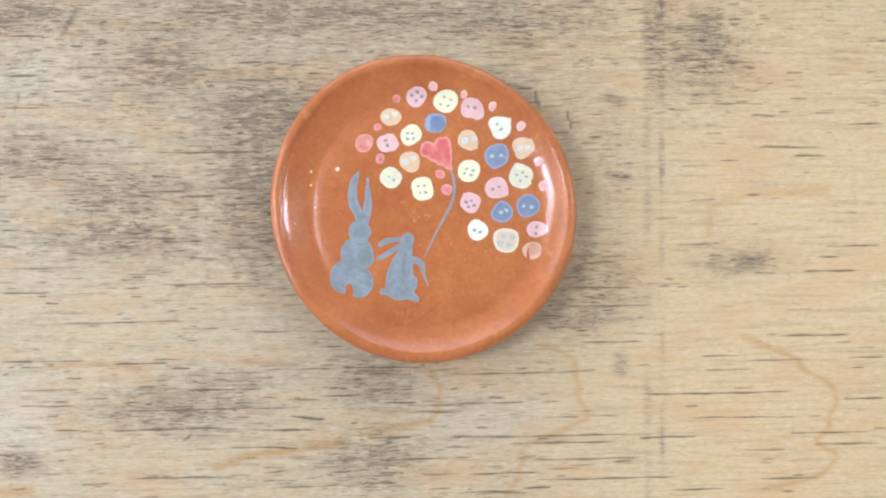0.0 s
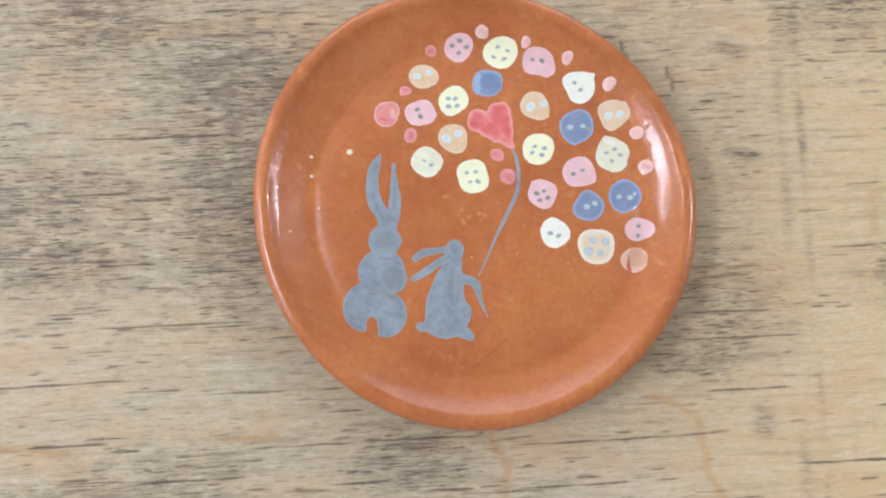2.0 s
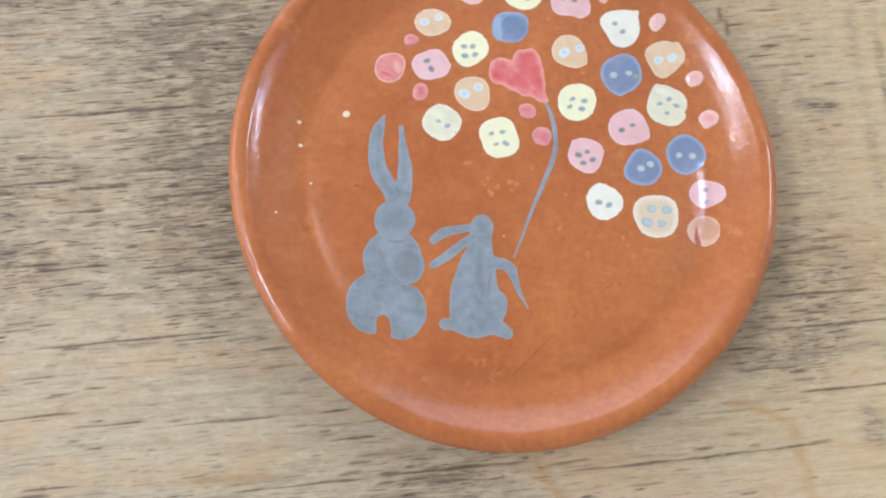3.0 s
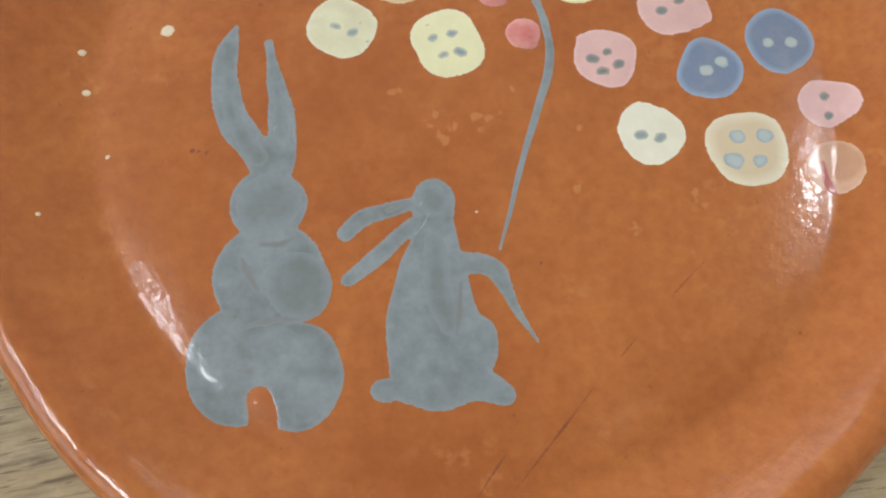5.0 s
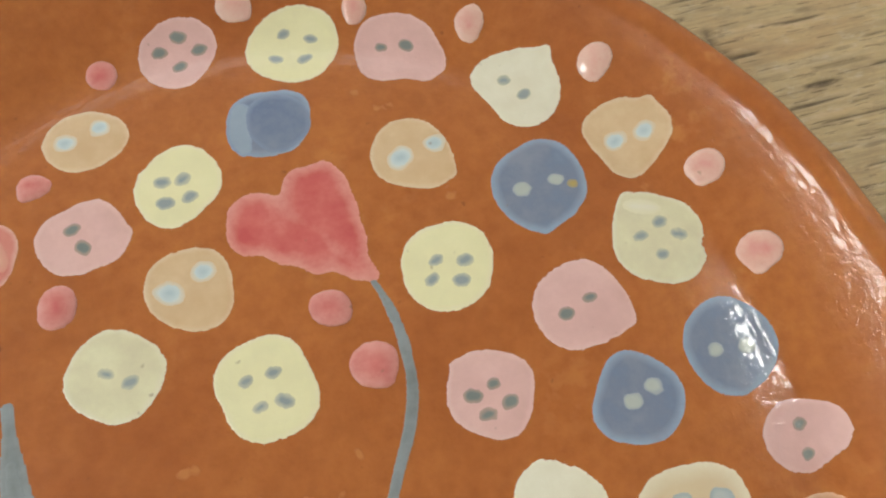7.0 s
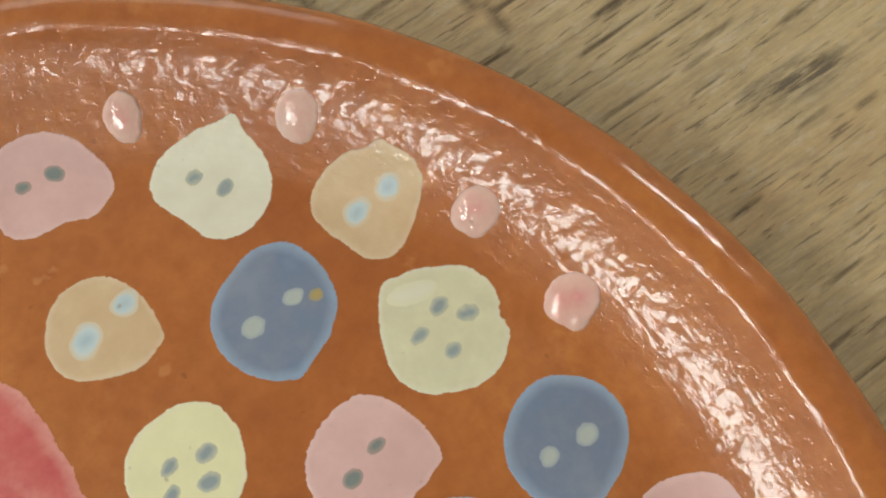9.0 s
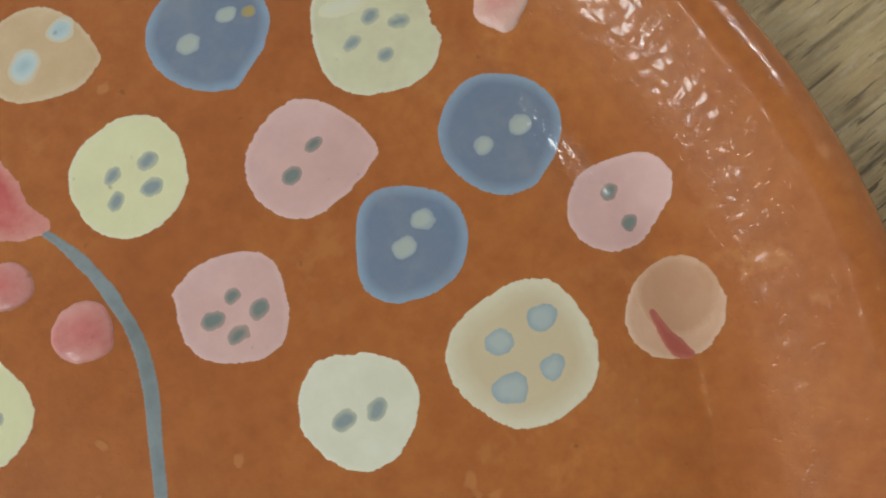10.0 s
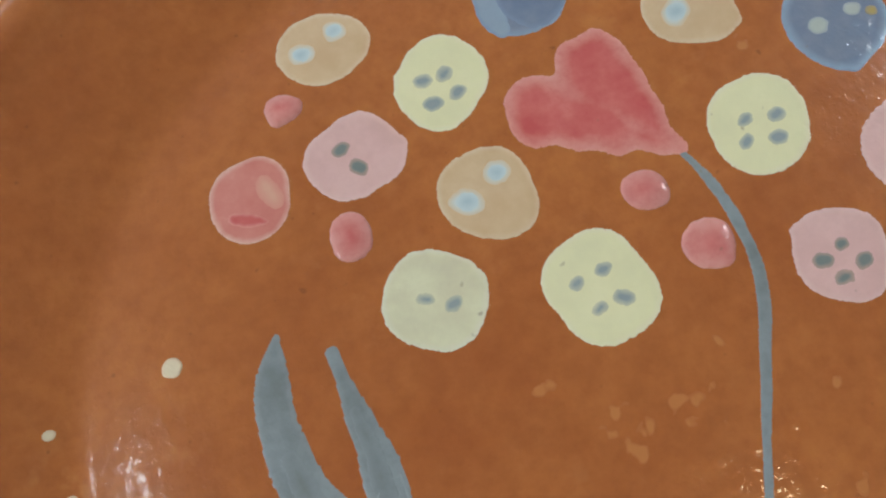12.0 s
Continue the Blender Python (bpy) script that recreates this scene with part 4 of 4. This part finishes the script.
big_rabbit = cut(joined(
    0.7,
    disc(-37.4, -12.7, 6.8, 6.6, -10),
    disc(-39.2, -25.6, 9.7, 9.3, -10),
    disc(-46.8, -39.5, 8.7, 9.8, -11),
    disc(-37.7, -42.9, 8.3, 9.1, -11),
    stroke((-37.9, 22.9, 0.78), (-39.9, 18.9, 1.92), (-41.6, 12.3, 2.51), (-41.3, 5.0, 2.96), (-38.3, -2.1, 2.91), (-36.0, -6.3, 3.36)),
    stroke((-32.5, 18.4, 1.03), (-32.6, 12.9, 1.52), (-32.4, 5.5, 2.24), (-33.1, -1.0, 2.69), (-35.3, -5.8, 3.85)),
    stroke((-49.0, -42.9, 4.31), (-48.4, -46.2, 2.36)),
    stroke((-38.0, -46.1, 4.83), (-38.8, -49.0, 2.34)),
), stroke((-44.5, -52.4, 2.24), (-43.9, -48.2, 2.34), (-43.9, -45.7, 2.04)))
BIG_RABBIT = film("painted_rabbit", ragged(big_rabbit, 303, 0.2, 5.0), (-60, -24, -57, 26), 0.3, 0.03, 1.0, PAINT["grey"], PLATE, "grey-blue painted rabbit seen from behind")

small_rabbit = joined(
    0.6,
    disc(-7.9, -44.3, 4.3, 5.6, -20),
    disc(-9.1, -18.0, 3.9, 4.5, -10),
    stroke((-12.2, -17.4, 1.07), (-16.4, -17.7, 1.42), (-21.7, -18.4, 1.77), (-25.2, -20.6, 1.52)),
    stroke((-11.0, -20.1, 1.07), (-15.5, -22.6, 1.52), (-21.4, -26.2, 1.62), (-26.2, -28.9, 1.37)),
    stroke((-9.3, -20.3, 3.44), (-10.3, -24.4, 3.98), (-12.3, -31.4, 5.97), (-13.6, -39.3, 8.07), (-14.2, -45.5, 8.37)),
    stroke((-19.8, -48.6, 2.71), (-10.2, -50.4, 2.83)),
    disc(-23.6, -48.4, 2.6, 2.1, -10),
    stroke((-9.5, -49.7, 3.06), (-4.4, -53.2, 1.96)),
    disc(-8.8, -44.8, 3.5, 5.2, -10),
    stroke((-8.3, -29.7, 2.08), (-3.8, -30.4, 1.97), (-1.3, -32.1, 1.85), (-0.3, -35.6, 1.38), (0.8, -40.1, 0.79), (2.9, -45.6, 0.34)),
)
SMALL_RABBIT = film("painted_rabbit", ragged(small_rabbit, 304, 0.15, 5.0), (-30, 6, -59, -10), 0.28, 0.03, 1.0, PAINT["grey"], PLATE, "small grey-blue painted rabbit holding the string")

# coats laid over one another, thin and thick
BOUNDS_BIG, BOUNDS_SMALL = (-60, -24, -57, 26), (-30, 6, -59, -10)
second_coat("paint_patch", disc(-37.2, -12.6, 5.8, 5.6), 411, "grey_deep", BIG_RABBIT, "darker coat on the head", BOUNDS_BIG, 3.0)
second_coat("paint_patch", stroke((-41.5, 9.0, 1.3), (-40.8, 3.5, 1.7), (-38.0, -3.5, 2.0)), 412, "grey_deep", BIG_RABBIT, "darker brush stroke on the ear", BOUNDS_BIG, 1.8)
second_coat("paint_patch", stroke((-32.7, 11.0, 0.8), (-32.6, 5.0, 1.3), (-33.3, 0.0, 1.4)), 413, "grey_deep", BIG_RABBIT, "darker brush stroke on the ear", BOUNDS_BIG, 1.6)
second_coat("paint_patch", disc(-34.6, -28.2, 5.6, 6.2, 10), 414, "grey_deep", BIG_RABBIT, "darker round coat on the back", BOUNDS_BIG, 2.4)
second_coat("paint_patch", stroke((-43.3, -21.8, 0.5), (-42.8, -24.0, 0.8), (-41.6, -27.5, 0.6)), 415, "brush_dark", BIG_RABBIT, "thin patch where clay shows through", BOUNDS_BIG, 0.7)
second_coat("paint_patch", stroke((-46.8, -40.4, 0.5), (-44.8, -40.9, 0.8)), 418, "brush_dark", BIG_RABBIT, "thin patch where clay shows through", BOUNDS_BIG, 0.8)
second_coat("paint_patch", disc(-9.2, -17.6, 2.8, 3.2), 421, "grey_deep", SMALL_RABBIT, "darker coat on the head", BOUNDS_SMALL, 2.0)
second_coat("paint_patch", stroke((-10.6, -25.0, 1.8), (-11.6, -33.0, 2.6), (-11.0, -40.0, 2.0)), 422, "grey_deep", SMALL_RABBIT, "darker brush stroke on the back", BOUNDS_SMALL, 2.6)
second_coat("paint_patch", stroke((-14.5, -17.6, 0.5), (-17.3, -17.9, 0.6)), 424, "brush_dark", SMALL_RABBIT, "thin patch where clay shows through", BOUNDS_SMALL, 0.7)
# brush work over the first coat, marks and flakes in the clay
brush_line(HEART, "heart_dark", "darker red brush stroke", (4.0, 35.8, 1.8), (7.2, 34.9, 2.5), (10.0, 33.2, 1.5), edge=4.0)
brush_line(SMALL_RABBIT, "brush_dark", "thin patch where clay shows through", (-7.6, -33.3, 0.45), (-8.9, -37.7, 0.65), (-10.2, -41.8, 0.4))
brush_line(SMALL_RABBIT, "brush_dark", "thin patch where clay shows through", (-18.5, -43.6, 0.35), (-18.9, -46.3, 0.3))
brush_line(SMALL_RABBIT, "brush_pale", "pale ridge of paint", (-9.3, -15.1, 0.22), (-10.3, -16.4, 0.3), (-11.5, -18.1, 0.22))
brush_line(SMALL_RABBIT, "brush_pale", "pale ridge of paint", (-10.5, -20.0, 0.22), (-11.8, -21.8, 0.3), (-13.5, -23.2, 0.2))
brush_line(BIG_RABBIT, "brush_pale", "pale ridge of paint", (-34.4, 1.0, 0.25), (-32.8, 2.3, 0.25), (-30.7, 2.6, 0.25))
brush_line(BIG_RABBIT, "brush_pale", "pale ridge of paint", (-30.7, 2.6, 0.20), (-31.0, -2.4, 0.20))
brush_line(BIG_RABBIT, "brush_dark", "thin patch where clay shows through", (-39.5, -19.8, 0.5), (-36.5, -20.4, 0.7), (-33.6, -19.6, 0.4))
brush_line(BIG_RABBIT, "brush_dark", "thin patch where clay shows through", (-45.0, -33.6, 0.4), (-40.5, -33.2, 0.7), (-35.5, -34.0, 0.4))
for mark in ((-49.0, 0.0, 0.5), (-47.5, -0.8, 0.5), (6.5, -32.9, 0.45), (-20.0, 6.5, 0.3), (34.0, -33.0, 0.3)):
    slip_mark(*mark, "brown")
for mark in ((-5.0, -6.2, 1.5), (-4.9, -1.2, 1.3), (1.6, -2.9, 1.4), (-2.4, -4.6, 0.9), (-6.8, -3.4, 0.8), (-12.1, 4.8, 0.9), (24.8, -30.1, 0.8), (9.5, 1.0, 0.6), (33.0, -36.0, 0.6), (20.0, -9.0, 0.5)):
    slip_mark(*mark, "pale_slip")
for mark in ((16.9, -20.0, 1.3), (37.1, -25.3, 1.2), (6.4, -3.3, 0.8), (38.1, -28.2, 0.9), (24.8, -29.7, 0.8), (4.1, -4.1, 0.9), (1.8, -6.0, 0.7),
             (31.2, 33.9, 1.0), (-11.1, 4.6, 1.0), (24.7, 50.5, 0.7), (26.7, 51.1, 0.6), (-3.4, -4.8, 0.8), (22.0, 54.5, 0.5)):
    slip_mark(*mark, "pale_slip")
yellow = ragged(disc(49.6, 31.0, 0.9, 0.8), 512, 0.1, 2.0)
film("paint_fleck", yellow, (47, 52, 28, 34), 0.12, 0.03, 0.5, PAINT["ochre"], PLATE, "ochre fleck on a blue button", 0.04)
# scratches: thin brown strokes stand in for the shade in their grooves
for line in (((-14.2, -69.8, 0.10), (-8.7, -64.4, 0.16), (-6.0, -62.0, 0.08)), ((-6.1, -68.0, 0.08), (2.5, -61.2, 0.18), (11.4, -54.0, 0.08)), ((16.0, -51.0, 0.06), (27.0, -43.0, 0.12), (41.8, -33.4, 0.06))):
    brush_line(PLATE, "brown", "fine scratch in the glaze", *line)
